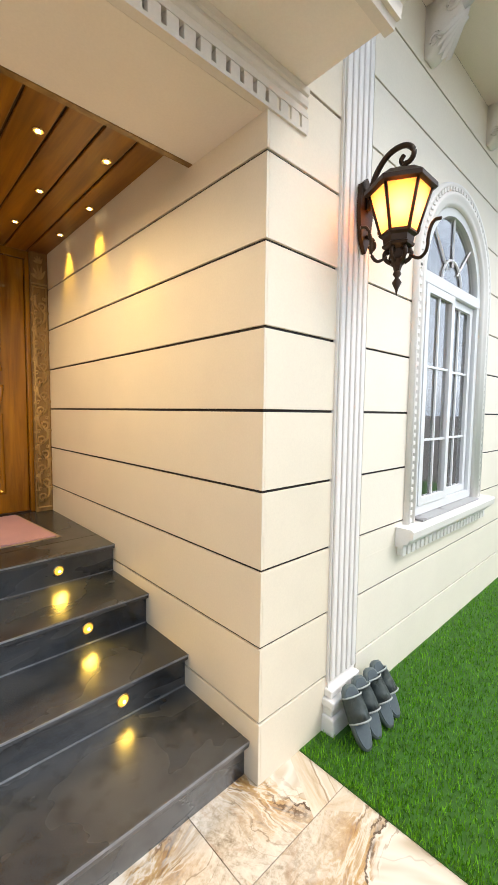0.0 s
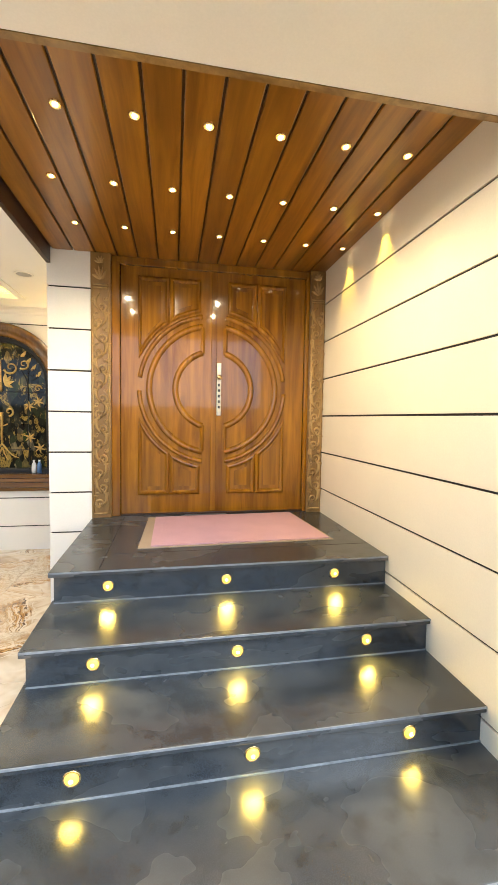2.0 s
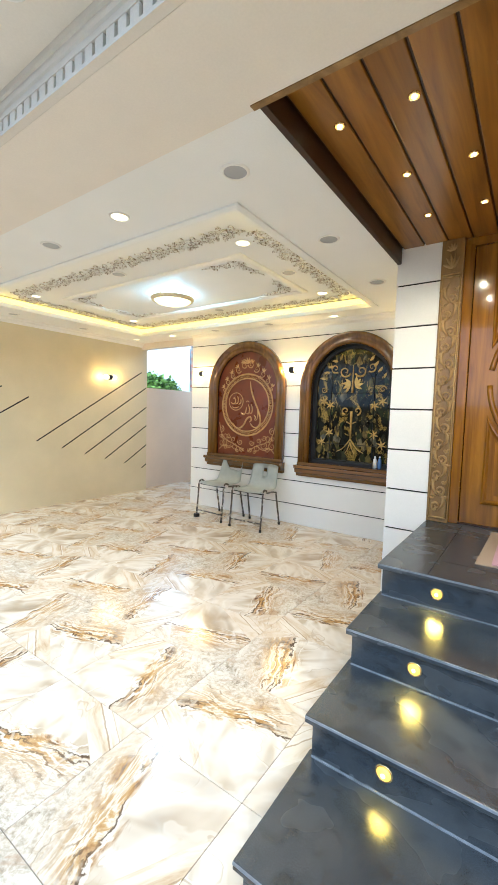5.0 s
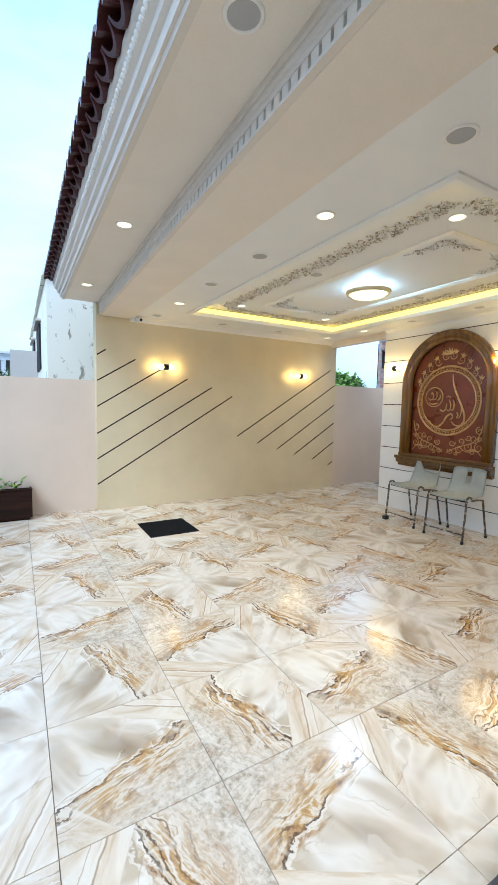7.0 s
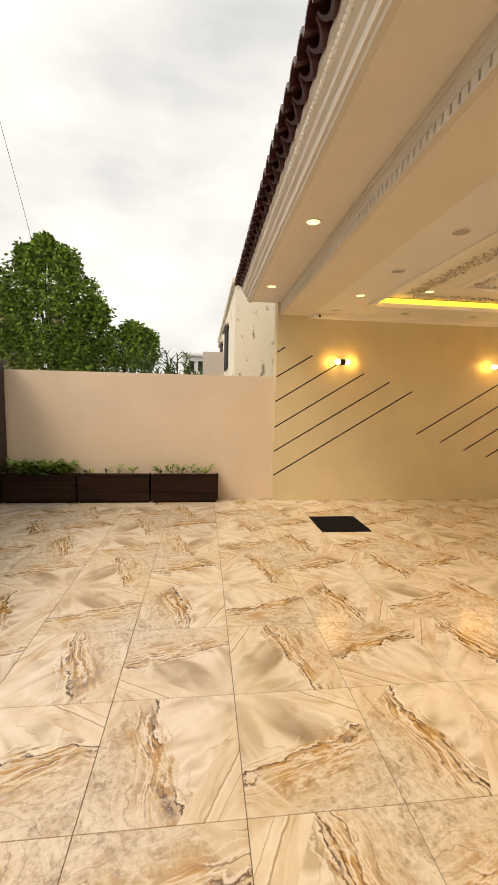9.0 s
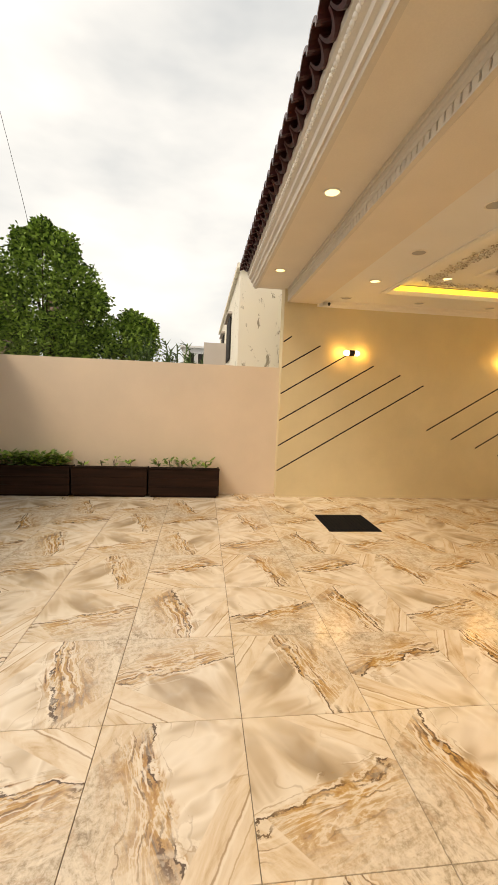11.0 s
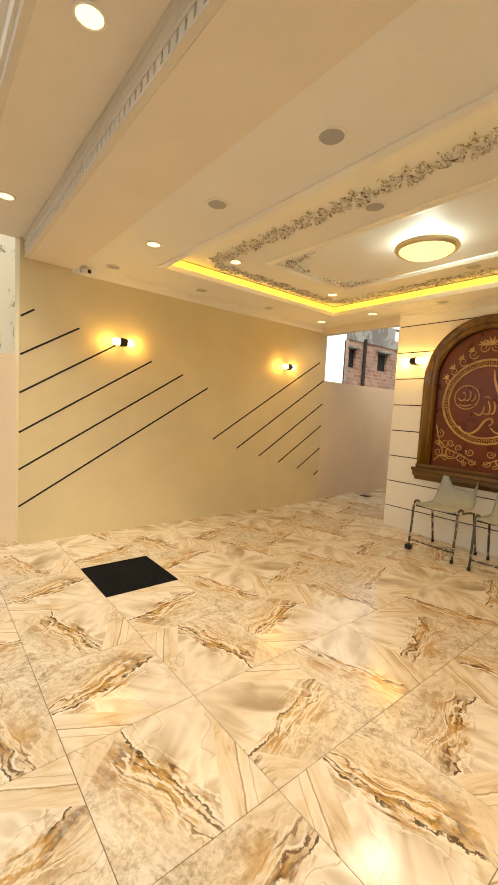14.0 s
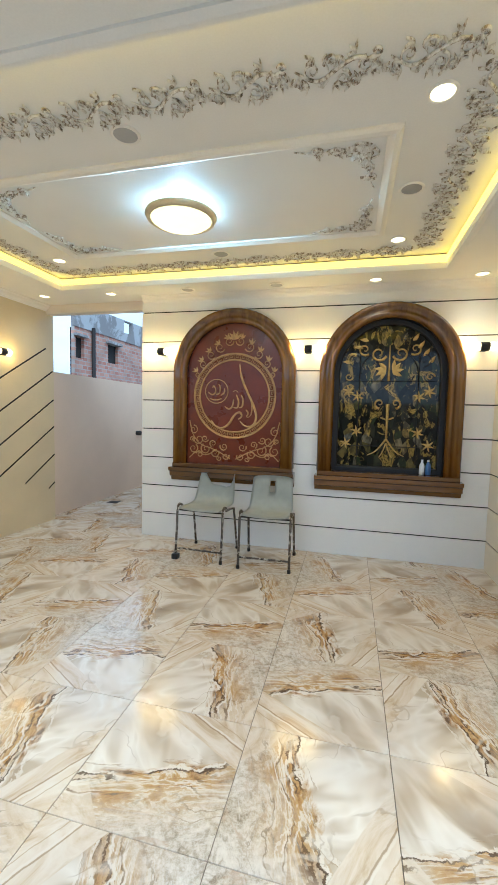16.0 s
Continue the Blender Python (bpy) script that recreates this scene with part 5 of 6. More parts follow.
def seat_shell(bm, top, slot):
    """A moulded seat sheet curving up into a backrest whose upper edge follows top(u), with a hand slot."""
    side = [(-0.205, 0.458), (-0.19, 0.474), (-0.10, 0.470), (0.05, 0.462), (0.14, 0.470), (0.185, 0.51), (0.203, 0.565), (0.215, 0.615), (0.230, 0.675), (0.242, 0.725), (0.255, 0.775)]
    cols = 16
    grid = []
    for k, (y, z) in enumerate(side):
        half = 0.212 if k < 6 else 0.208 - 0.004 * (k - 6)
        row = []
        for c in range(cols + 1):
            u = 2 * c / cols - 1
            zz = z if k < 6 else 0.51 + (z - 0.51) * (top(u) - 0.51) / 0.265
            row.append(bm.verts.new((half * u, y - (0.02 * u * u if k > 4 else 0), zz + (0.014 * u * u if k <= 4 else 0))))
        grid.append(row)
    for k in range(len(side) - 1):
        for c in range(cols):
            if not (slot and 7 <= c <= 8 and 7 <= k <= 8):
                bm.faces.new((grid[k][c], grid[k][c + 1], grid[k + 1][c + 1], grid[k + 1][c]))
    bmesh.ops.solidify(bm, geom=bm.faces[:], thickness=0.007)
    return smooth(bm)


def jagged(u):
    """Upper edge of the broken back: a tall spike, a low middle, a thin spike."""
    edge = ((-1.0, 0.70), (-0.86, 0.80), (-0.74, 0.795), (-0.5, 0.70), (-0.3, 0.645), (0.1, 0.64), (0.5, 0.625), (0.75, 0.645), (0.88, 0.70), (1.0, 0.775))
    for (a, za), (b_, zb) in zip(edge, edge[1:]):
        if u <= b_:
            return za + (zb - za) * (u - a) / (b_ - a)
    return edge[-1][1]


whole = thing("metal_chair", (0, 0, 0), "grey plastic chair with slotted back on worn steel legs", "chair", "chairs by the wall")
part("seat", seat_shell(bmesh.new(), lambda u: 0.775 - 0.02 * u ** 6, True), M_PLASTIC, whole, "moulded grey-green plastic seat and back")
chair_legs(whole, 1)
whole.matrix_basis = pose(-3.055, 4.575, 0, 0, 0, 2)
broken = thing("metal_chair", (0, 0, 0), "broken grey plastic chair with jagged back on steel legs", "chair", "chairs by the wall")
part("seat", seat_shell(bmesh.new(), jagged, False), M_PLASTIC, broken, "cracked grey-green plastic seat with a broken back")
chair_legs(broken, 1)
part("floor_block", boxed(-0.255, -0.195, -0.265, -0.205, 0.0, 0.05, bevel=0.006), M_BLACK, broken, "black block under a leg")
broken.matrix_basis = pose(-3.665, 4.62, 0, 0, 0, -3)

# ---- drain cover, floor drain, wall camera, pipe stub ----
grate = thing("drain_cover", (-4.78, 1.74, 0), "black square steel cover let into the floor", "drain cover")
GX0, GX1, GY0, GY1 = -5.064, -4.483, 1.459, 2.022
part("cover_plate", boxed(GX0 + 0.012, GX1 - 0.012, GY0 + 0.012, GY1 - 0.012, -0.02, 0.002, bevel=0.003), M_COVER, grate)
for a, b_, c, d in ((GX0 + 0.002, GX1 - 0.002, GY0 + 0.002, GY0 + 0.011), (GX0 + 0.002, GX1 - 0.002, GY1 - 0.011, GY1 - 0.002), (GX0 + 0.002, GX0 + 0.011, GY0 + 0.0115, GY1 - 0.0115), (GX1 - 0.011, GX1 - 0.002, GY0 + 0.0115, GY1 - 0.0115)):
    part("rim", boxed(a, b_, c, d, -0.02, 0.004), M_COVER, grate)
for k in range(11):
    y = GY0 + 0.05 + k * 0.046
    part("rib", boxed(GX0 + 0.04, GX1 - 0.04, y, y + 0.014, 0.002, 0.005), M_COVER, grate)
drain = thing("floor_drain", (-5.75, 6.3, 0), "small dark floor drain in the passage", "floor drain")
part("grid", boxed(-5.84, -5.68, 6.22, 6.36, 0.0005, 0.004, bevel=0.001), M_BLACK, drain)
stub = thing("pipe_stub", (-6.03, 7.44, 0.985), "short dark pipe end in the passage wall", "pipe")
part("pipe", smooth(tube(bmesh.new(), [(-6.032, 7.44, 0.985), (-5.95, 7.44, 0.985)], 0.04, 12)), M_BLACK, stub)
cctv = thing("security_camera", (-5.85, 1.67, 2.55), "small white bullet camera under the ceiling corner", "security camera")
part("mount", boxed(-5.905, -5.86, 1.60, 1.66, 2.535, 2.595, bevel=0.004), M_PVC, cctv)
part("body", smooth(tube(bmesh.new(), [(-5.87, 1.66, 2.562), (-5.79, 1.70, 2.548)], 0.026, 12)), M_PVC, cctv)
part("lens", smooth(tube(bmesh.new(), [(-5.789, 1.7005, 2.548), (-5.782, 1.704, 2.5465)], 0.02, 12)), M_BLACK, cctv)

# ---- ceiling ornaments ----
bm = bmesh.new()
flat = lambda u, v, w=0.004: (u, v, -w)
stroke(bm, flowing([(-0.165, -0.02), (-0.08, 0.04), (0.0, -0.015), (0.08, -0.045), (0.17, 0.02)]), 0.0055, flat, swell)
for u, v, r, t0, sg in ((-0.10, -0.012, 0.034, 90, 1), (0.015, 0.03, 0.034, 270, 1), (0.10, -0.005, 0.030, 270, -1), (-0.03, -0.04, 0.022, 60, -1), (0.06, 0.045, 0.018, 0, 1), (-0.14, 0.03, 0.020, 180, -1), (0.14, -0.04, 0.018, 200, 1)):
    stroke(bm, spiral(u, v, r, 1.4, radians(t0), sg), 0.0055, flat, thin)
for k, (u, v) in enumerate(((-0.15, 0.0), (-0.12, 0.035), (-0.06, 0.05), (-0.06, -0.035), (0.0, -0.05), (0.045, 0.055), (0.075, 0.04), (0.12, 0.015), (0.14, -0.03), (0.065, -0.055), (0.16, 0.025), (-0.02, 0.045), (-0.09, -0.055))):
    for q in range(3):
        leaf_blade(bm, u, v, k * 1.7 + q * 0.9, 0.034, 0.011, lambda a, b_, w: (a, b_, -0.001 - w), 0.010)
scroll_mesh = mesh_of("scroll", smooth(bm), M_ORN)
frieze = thing("ceiling_frieze", (-3.45, 3.4, TZ), "grey-brown plaster leaf scroll frieze round the ceiling tray", "ceiling ornament")


def run(x0, y0, x1, y1, count, ang):
    for k in range(count):
        f = (k + 0.5) / count
        ob = new("scroll", scroll_mesh)
        ob.parent = frieze
        ob.matrix_parent_inverse = frieze.matrix_basis.inverted()
        ob.matrix_basis = Matrix.Translation((x0 + (x1 - x0) * f, y0 + (y1 - y0) * f, TZ - 0.0005)) @ Matrix.Rotation(ang, 4, "Z") @ Matrix.Diagonal((1.0, 1.3, 1.2, 1.0))


run(-5.08, 2.60, -1.92, 2.60, 9, 0)
run(-5.08, 4.42, -1.92, 4.42, 9, math.pi)
run(-1.85, 2.66, -1.85, 4.38, 5, math.pi / 2)
run(-5.12, 2.66, -5.12, 4.38, 5, -math.pi / 2)

bm = bmesh.new()
for a in (0, 1):
    sw = (lambda u, v, w=0.004: (u, v, -w)) if a == 0 else (lambda u, v, w=0.004: (v, u, -w))
    stroke(bm, flowing([(0.03, 0.05), (0.12, 0.07), (0.20, 0.03), (0.30, 0.05), (0.39, 0.02)]), 0.008, sw, thin)
    for u, v, r, t0, sg in ((0.10, 0.05, 0.045, 180, 1), (0.20, 0.06, 0.035, 0, -1), (0.29, 0.04, 0.028, 180, 1)):
        stroke(bm, spiral(u, v, r, 1.4, radians(t0), sg), 0.0065, sw, thin)
    for k in range(8):
        leaf_blade(bm, 0.05 + 0.035 * k, 0.05, radians(30 + 70 * (k % 3)), 0.045, 0.015, lambda p, q, w: sw(p, q, 0.001 + w), 0.013)
for q in range(5):
    leaf_blade(bm, 0.05, 0.05, radians(45 + 24 * (q - 2)), 0.11, 0.02, lambda p, r_, w: (p, r_, -0.001 - w), 0.016)
corner_mesh = mesh_of("corner_scroll", smooth(bm), M_ORN)
for x, y, sx, sy in ((RX1 - 0.05, RY0 + 0.05, -1, 1), (RX1 - 0.05, RY1 - 0.05, -1, -1), (RX0 + 0.05, RY1 - 0.05, 1, -1), (RX0 + 0.05, RY0 + 0.05, 1, 1)):
    ang = {(1, 1): 0, (-1, 1): 90, (-1, -1): 180, (1, -1): 270}[(sx, sy)]
    ob = tagged(new("corner_ornament", corner_mesh), "grey-brown plaster corner scroll on the ceiling panel", "ceiling ornament", "corner ornaments")
    ob.matrix_basis = Matrix.Translation((x, y, TZ - 0.0005)) @ Matrix.Rotation(radians(ang), 4, "Z") @ Matrix.Diagonal((1.1, 1.1, 1.4, 1.0))


# ---- front wall: pilaster, window, corbels ----
pil = structure("pilaster", boxed(1.505, 1.725, YF - 0.012, YF + 0.02, 0.16, 3.66), M_TRIM, "white fluted pilaster on the front wall", "pilaster")
for k in range(5):
    x = 1.514 + k * 0.0435
    part("flute_rib", boxed(x, x + 0.033, YF - 0.024, YF - 0.0125, 0.24, 3.655, bevel=0.009), M_TRIM, pil)
for z0, z1, g in ((0.0, 0.09, 0.045), (0.09, 0.13, 0.03), (0.13, 0.17, 0.042), (0.17, 0.21, 0.02)):
    part("plinth", boxed(1.505 - g * 0.6, 1.725 + g * 0.6, YF - 0.02 - g, YF + 0.015, z0, z1 - 0.001, bevel=0.008), M_TRIM, pil)

fw = thing("window_2", (WX, YF, WZ), "white arched sliding window with a moulded surround", "window", kind="structure")
frontp = lambda u, v, w=0.0: (u, YF - w - 0.0005, v)
part("surround", smooth(sweep(bmesh.new(), arch(WX, WH - 0.002, WZ, WS, 28),
     [(0, -0.03), (0, 0.012), (0.02, 0.020), (0.042, 0.022), (0.052, 0.032), (0.070, 0.034), (0.078, 0.020), (0.100, 0.020), (0.106, 0.030), (0.122, 0.032), (0.130, 0.018), (0.134, 0.0)], frontp)), M_TRIM, fw, "white moulded arch surround")
bm = bmesh.new()
for u, v in [(WX + sgn * (WH + 0.089), WZ + 0.02 + k * 0.045) for sgn in (-1, 1) for k in range(33)] + [(WX + (WH + 0.089) * math.cos(math.pi * k / 40), WS + (WH + 0.089) * math.sin(math.pi * k / 40)) for k in range(41)]:
    box(bm, u - 0.012, u + 0.012, YF - 0.030, YF - 0.0207, v - 0.012, v + 0.012)
part("bead_row", bm, M_TRIM, fw)
sill = part("window_sill", sweep(bmesh.new(), [(WX - 0.70, 0), (WX + 0.72, 0)], [(0.745, 0.0), (0.745, 0.045), (0.765, 0.05), (0.775, 0.075), (0.795, 0.08), (0.802, 0.10), (0.845, 0.105), (0.858, 0.095), (0.858, 0.0)],
            lambda u, v, w: (u, YF - w - 0.0005, v), False), M_TRIM, fw, "white stepped stone sill")
for k in range(24):
    x = WX - 0.66 + k * 0.0585
    part("sill_dentil", boxed(x - 0.02, x + 0.02, YF - 0.04, YF - 0.001, 0.69, 0.743, bevel=0.004), M_TRIM, fw)
part("sill_slab", boxed(WX - WH + 0.002, WX + WH - 0.002, YF - 0.06, YF + 0.06, WZ + 0.0005, WZ + 0.012), M_NEIGHB, fw, "grey stone slab")
IY = YF + 0.055
fin = lambda u, v, w=0.0: (u, IY - w, v)
part("window_frame", sweep(bmesh.new(), arch(WX, WH - 0.055, WZ + 0.07, WS, 28), [(0, 0), (0, 0.05), (0.054, 0.05), (0.054, 0)], fin, True), M_PVC, fw)
part("transom", boxed(WX - WH + 0.01, WX + WH - 0.01, IY - 0.055, IY - 0.001, WS - 0.06, WS + 0.01, bevel=0.004), M_PVC, fw)
for x0, dy in ((WX - WH + 0.06, 0.0), (WX - 0.015, 0.028)):
    sash = part("sash", sweep(bmesh.new(), [(x0, WZ + 0.075), (x0 + 0.43, WZ + 0.075), (x0 + 0.43, WS - 0.065), (x0, WS - 0.065)],
                [(0, 0), (0, 0.026), (0.045, 0.026), (0.045, 0)], lambda u, v, w: (u, IY - 0.03 + dy - w, v), True), M_PVC, fw)
    part("muntin", boxed(x0 + 0.205, x0 + 0.22, IY - 0.046 + dy, IY - 0.035 + dy, WZ + 0.12, WS - 0.11), M_PVC, sash)
    for z in (1.33, 1.78):
        part("muntin", boxed(x0 + 0.046, x0 + 0.384, IY - 0.0465 + dy, IY - 0.0345 + dy, z, z + 0.014), M_PVC, sash)
    pn = part("pane", boxed(x0 + 0.04, x0 + 0.39, IY - 0.034 + dy, IY - 0.030 + dy, WZ + 0.115, WS - 0.105), M_GLASS, sash)
    pn.visible_shadow = False
for ang in (45, 90, 135):
    a = radians(ang)
    part("fan_bar", tube(bmesh.new(), [(WX + 0.12 * math.cos(a), IY - 0.03, WS + 0.01 + 0.12 * math.sin(a)), (WX + 0.42 * math.cos(a), IY - 0.03, WS + 0.01 + 0.42 * math.sin(a))], 0.007, 4), M_PVC, fw)
part("fan_ring", tube(bmesh.new(), [(WX + 0.16 * math.cos(math.pi * k / 16), IY - 0.03, WS + 0.012 + 0.16 * math.sin(math.pi * k / 16)) for k in range(17)], 0.008, 5), M_PVC, fw)
pn = part("fan_pane", sheet(bmesh.new(), arch(WX, WH - 0.03, WS - 0.01, WS, 28), [], lambda u, v, w: (u, IY - 0.022 + w, v), 0.004), M_GLASS, fw)
pn.visible_shadow = False
bm = bmesh.new()
prev = None
for k in range(61):
    x = WX - 0.60 + k * 0.02
    y = YF + 0.30 + 0.018 * math.sin(k * 1.15)
    cur = (bm.verts.new((x, y, 0.75)), bm.verts.new((x, y, 2.95)))
    if prev:
        bm.faces.new((prev[0], cur[0], cur[1], prev[1]))
    prev = cur
bmesh.ops.solidify(bm, geom=bm.faces[:], thickness=0.004)
curtain = thing("curtain", (WX, YF + 0.3, 0.75), "sheer pleated curtain behind the window glass", "curtain")
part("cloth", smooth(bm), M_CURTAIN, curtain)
# added dark board: its colour gives the shade of the room's depth
structure("room_back", boxed(1.7, 4.2, YF + 1.2, YF + 1.3, 0, 3.3), M_DARK, "near-black board standing in for the unlit room behind the window", "wall")


def corbel(x):
    ob = thing("corbel", (x, YF, 3.4), "white plaster scroll corbel under the upper eave", "corbel", "corbels")
    side = [(0.0, 0.26), (-0.21, 0.26), (-0.22, 0.21), (-0.17, 0.19), (-0.19, 0.14), (-0.15, 0.10), (-0.10, 0.09), (-0.09, 0.04), (-0.055, 0.0), (-0.02, -0.01), (0.0, 0.0)]
    part("body", smooth(sheet(bmesh.new(), side, [], lambda u, v, w: (x - 0.045 + w, YF + u, 3.40 + v), 0.09)), M_TRIM, ob)
    bm = bmesh.new()
    for s in (-1, 1):
        put = lambda u, v, w=0.004: (x + s * (0.046 + w), YF + u, 3.40 + v)
        stroke(bm, spiral(-0.14, 0.19, 0.05, 1.4, radians(60), 1), 0.012, put, thin)
        stroke(bm, spiral(-0.055, 0.06, 0.035, 1.4, radians(200), -1), 0.010, put, thin)
    frontc = lambda u, v, w=0.004: (x + u, YF - 0.17 + v * -0.55 - w, 3.40 + 0.2 - v)
    for q in range(5):
        leaf_blade(bm, 0.0, 0.03, radians(60 + 15 * q), 0.16, 0.04, lambda u, v, w: (x + u, YF - 0.20 + v * 0.7 - w * 1.5, 3.58 - v), 0.02)
    part("scrollwork", smooth(bm), M_TRIM, ob)


for x in (2.29, 3.30, 4.32):
    corbel(x)

# ---- lantern ----
LX, LYY = 1.645, 0.915
lan = thing("wall_lantern", (LX, YF - 0.03, 2.3), "large dark bronze wall lantern with lit amber glass", "wall lantern")
shield = [(-0.045, 0.14), (-0.02, 0.155), (0.0, 0.175), (0.02, 0.155), (0.045, 0.14), (0.052, 0.02), (0.035, -0.09), (0.0, -0.15), (-0.035, -0.09), (-0.052, 0.02)]
part("back_plate", sheet(bmesh.new(), shield, [], lambda u, v, w: (LX + u, YF - 0.031 - w, 2.36 + v), 0.02), M_BRONZE, lan)
LZ, LK = 2.33, 0.90


def S(dy, z):
    return (LX, LYY + dy * LK, LZ + (z - LZ) * LK)


def curved(pts):
    """Round off a run of points in space."""
    for _ in range(2):
        out = [pts[0]]
        for p, q in zip(pts, pts[1:]):
            out += [tuple(u * 0.75 + v * 0.25 for u, v in zip(p, q)), tuple(u * 0.25 + v * 0.75 for u, v in zip(p, q))]
        pts = out + [pts[-1]]
    return pts


part("scroll_arm", smooth(tube(bmesh.new(), curved([S(0.165, 2.40), S(0.155, 2.49), S(0.12, 2.575), S(0.06, 2.63), S(-0.02, 2.635), S(-0.065, 2.59), S(-0.05, 2.55), S(-0.01, 2.545), S(0.005, 2.57), S(-0.015, 2.588)]), 0.012, 8, taper=lambda f: 1.15 - 0.4 * f)), M_BRONZE, lan)
part("hanger", smooth(tube(bmesh.new(), curved([S(-0.03, 2.55), S(-0.005, 2.53), S(0, 2.515)]), 0.012, 8)), M_BRONZE, lan)
part("lower_arm", smooth(tube(bmesh.new(), curved([S(0.17, 2.28), S(0.13, 2.25), S(0.12, 2.215), S(0.14, 2.20), S(0.15, 2.225)]), 0.009, 8)), M_BRONZE, lan)


def hexagon(r, z, a0=0.0):
    r, z = r * LK, LZ + (z - LZ) * LK
    return [Vector((LX + r * math.cos(a0 + k * math.tau / 6), LYY + r * math.sin(a0 + k * math.tau / 6), z)) for k in range(6)]


def hex_shell(bm, levels, caps=True):
    rows = [[bm.verts.new(p) for p in hexagon(r, z)] for r, z in levels]
    for a, b_ in zip(rows, rows[1:]):
        for k in range(6):
            bm.faces.new((a[k], a[(k + 1) % 6], b_[(k + 1) % 6], b_[k]))
    if caps:
        bm.faces.new(rows[0][::-1])
        bm.faces.new(rows[-1])
    bmesh.ops.recalc_face_normals(bm, faces=bm.faces)
    return bm


part("roof", hex_shell(bmesh.new(), [(0.142, 2.425), (0.162, 2.43), (0.162, 2.45), (0.10, 2.495), (0.055, 2.512), (0.03, 2.53)]), M_BRONZE, lan)
top, low = hexagon(0.135, 2.425), hexagon(0.078, 2.235)
for k in range(6):
    bm = bmesh.new()
    j = (k + 1) % 6
    bm.faces.new([bm.verts.new(p) for p in (low[k], low[j], top[j], top[k])])
    bmesh.ops.solidify(bm, geom=bm.faces[:], thickness=0.003)
    part("glass_panel", bm, M_AMBER, lan, "glowing amber glass")
    part("rib", smooth(tube(bmesh.new(), [low[k], low[k] + (top[k] - low[k]) * 0.5 + Vector((0, 0, 0)), top[k]], 0.007, 6)), M_BRONZE, lan)
bowl = part("bowl", hex_shell(bmesh.new(), [(0.082, 2.245), (0.086, 2.232), (0.070, 2.222), (0.066, 2.196), (0.074, 2.190), (0.070, 2.180), (0.040, 2.165), (0.032, 2.13), (0.040, 2.12), (0.022, 2.095), (0.014, 2.07)]), M_BRONZE, lan, "ornate bronze bowl")
for k in range(6):
    a = k * math.tau / 6
    q = lambda r, z: (LX + r * LK * math.cos(a), LYY + r * LK * math.sin(a), LZ + (z - LZ) * LK)
    part("acanthus", smooth(tube(bmesh.new(), curved([q(0.030, 2.11), q(0.055, 2.125), q(0.062, 2.155), q(0.048, 2.170), q(0.042, 2.152)]), 0.009, 6)), M_BRONZE, bowl)
    part("crest", smooth(tube(bmesh.new(), curved([q(0.082, 2.235), q(0.092, 2.255), q(0.086, 2.28), q(0.10, 2.295)]), 0.006, 6, taper=lambda f: 1 - 0.6 * f)), M_BRONZE, bowl)
part("finial", smooth(lathe(bmesh.new(), [(0.012, 2.10), (0.018, 2.085), (0.008, 2.07), (0.02, 2.05), (0.006, 2.02), (0.002, 2.0)], (LX, LYY, 0), 12)), M_BRONZE, lan)
for ang in (30, 150, 270):
    a = radians(ang)
    q = lambda r, z: (LX + r * LK * math.cos(a), LYY + r * LK * math.sin(a), LZ + (z - LZ) * LK)
    part("scroll_prong", smooth(tube(bmesh.new(), curved([q(0.06, 2.13), q(0.105, 2.10), q(0.14, 2.13), q(0.14, 2.20), q(0.16, 2.255), q(0.195, 2.25)]), 0.007, 6)), M_BRONZE, lan)
part("bulb", smooth(lathe(bmesh.new(), [(0.015, 2.26), (0.03, 2.29), (0.036, 2.33), (0.03, 2.37), (0.012, 2.39)], (LX, LYY, 0), 14)), M_BULB, lan, "warm white bulb")
lamp("lantern_light", "POINT", (LX, LYY, 2.15), 0.6, AMBER, 0.05)

# ---- slippers leaning against the pilaster foot ----
def slipper(m):
    ob = thing("slipper", (0, 0, 0), "dark grey rubber slide slipper leaning against the wall", "slipper", "slippers")
    outline = []
    for k in range(20):
        a = k * math.tau / 20
        c, s = math.cos(a), math.sin(a)
        w = 0.047 + 0.007 * s
        outline.append((w * math.copysign(abs(c) ** 0.7, c), 0.132 * math.copysign(abs(s) ** 0.8, s)))
    part("sole", smooth(sheet(bmesh.new(), outline, [], lambda u, v, w: (u, v, w), 0.024)), M_RUBBER, ob)
    part("footbed", sheet(bmesh.new(), [(u * 0.88, v * 0.92) for u, v in outline], [], lambda u, v, w: (u, v, 0.0242 + w), 0.003), M_RUBBER2, ob)
    bm = bmesh.new()
    rows = []
    for k in range(9):
        a = math.pi * k / 8
        rows.append([bm.verts.new((0.054 * math.cos(a), y, 0.012 + h * math.sin(a))) for y, h in ((-0.015, 0.062), (0.03, 0.056), (0.085, 0.042))])
    for a, b_ in zip(rows, rows[1:]):
        for k in range(2):
            bm.faces.new((a[k], a[k + 1], b_[k + 1], b_[k]))
    bmesh.ops.solidify(bm, geom=bm.faces[:], thickness=0.006)
    part("strap", smooth(bm), M_RUBBER, ob)
    for y, h in ((-0.015, 0.062), (0.085, 0.042)):
        part("strap_trim", smooth(tube(bmesh.new(), [(0.0545 * math.cos(math.pi * k / 10), y, 0.013 + h * math.sin(math.pi * k / 10)) for k in range(11)], 0.004, 5)), M_STRAPTRIM, ob, "pale strap edging")
    ob.matrix_basis = m


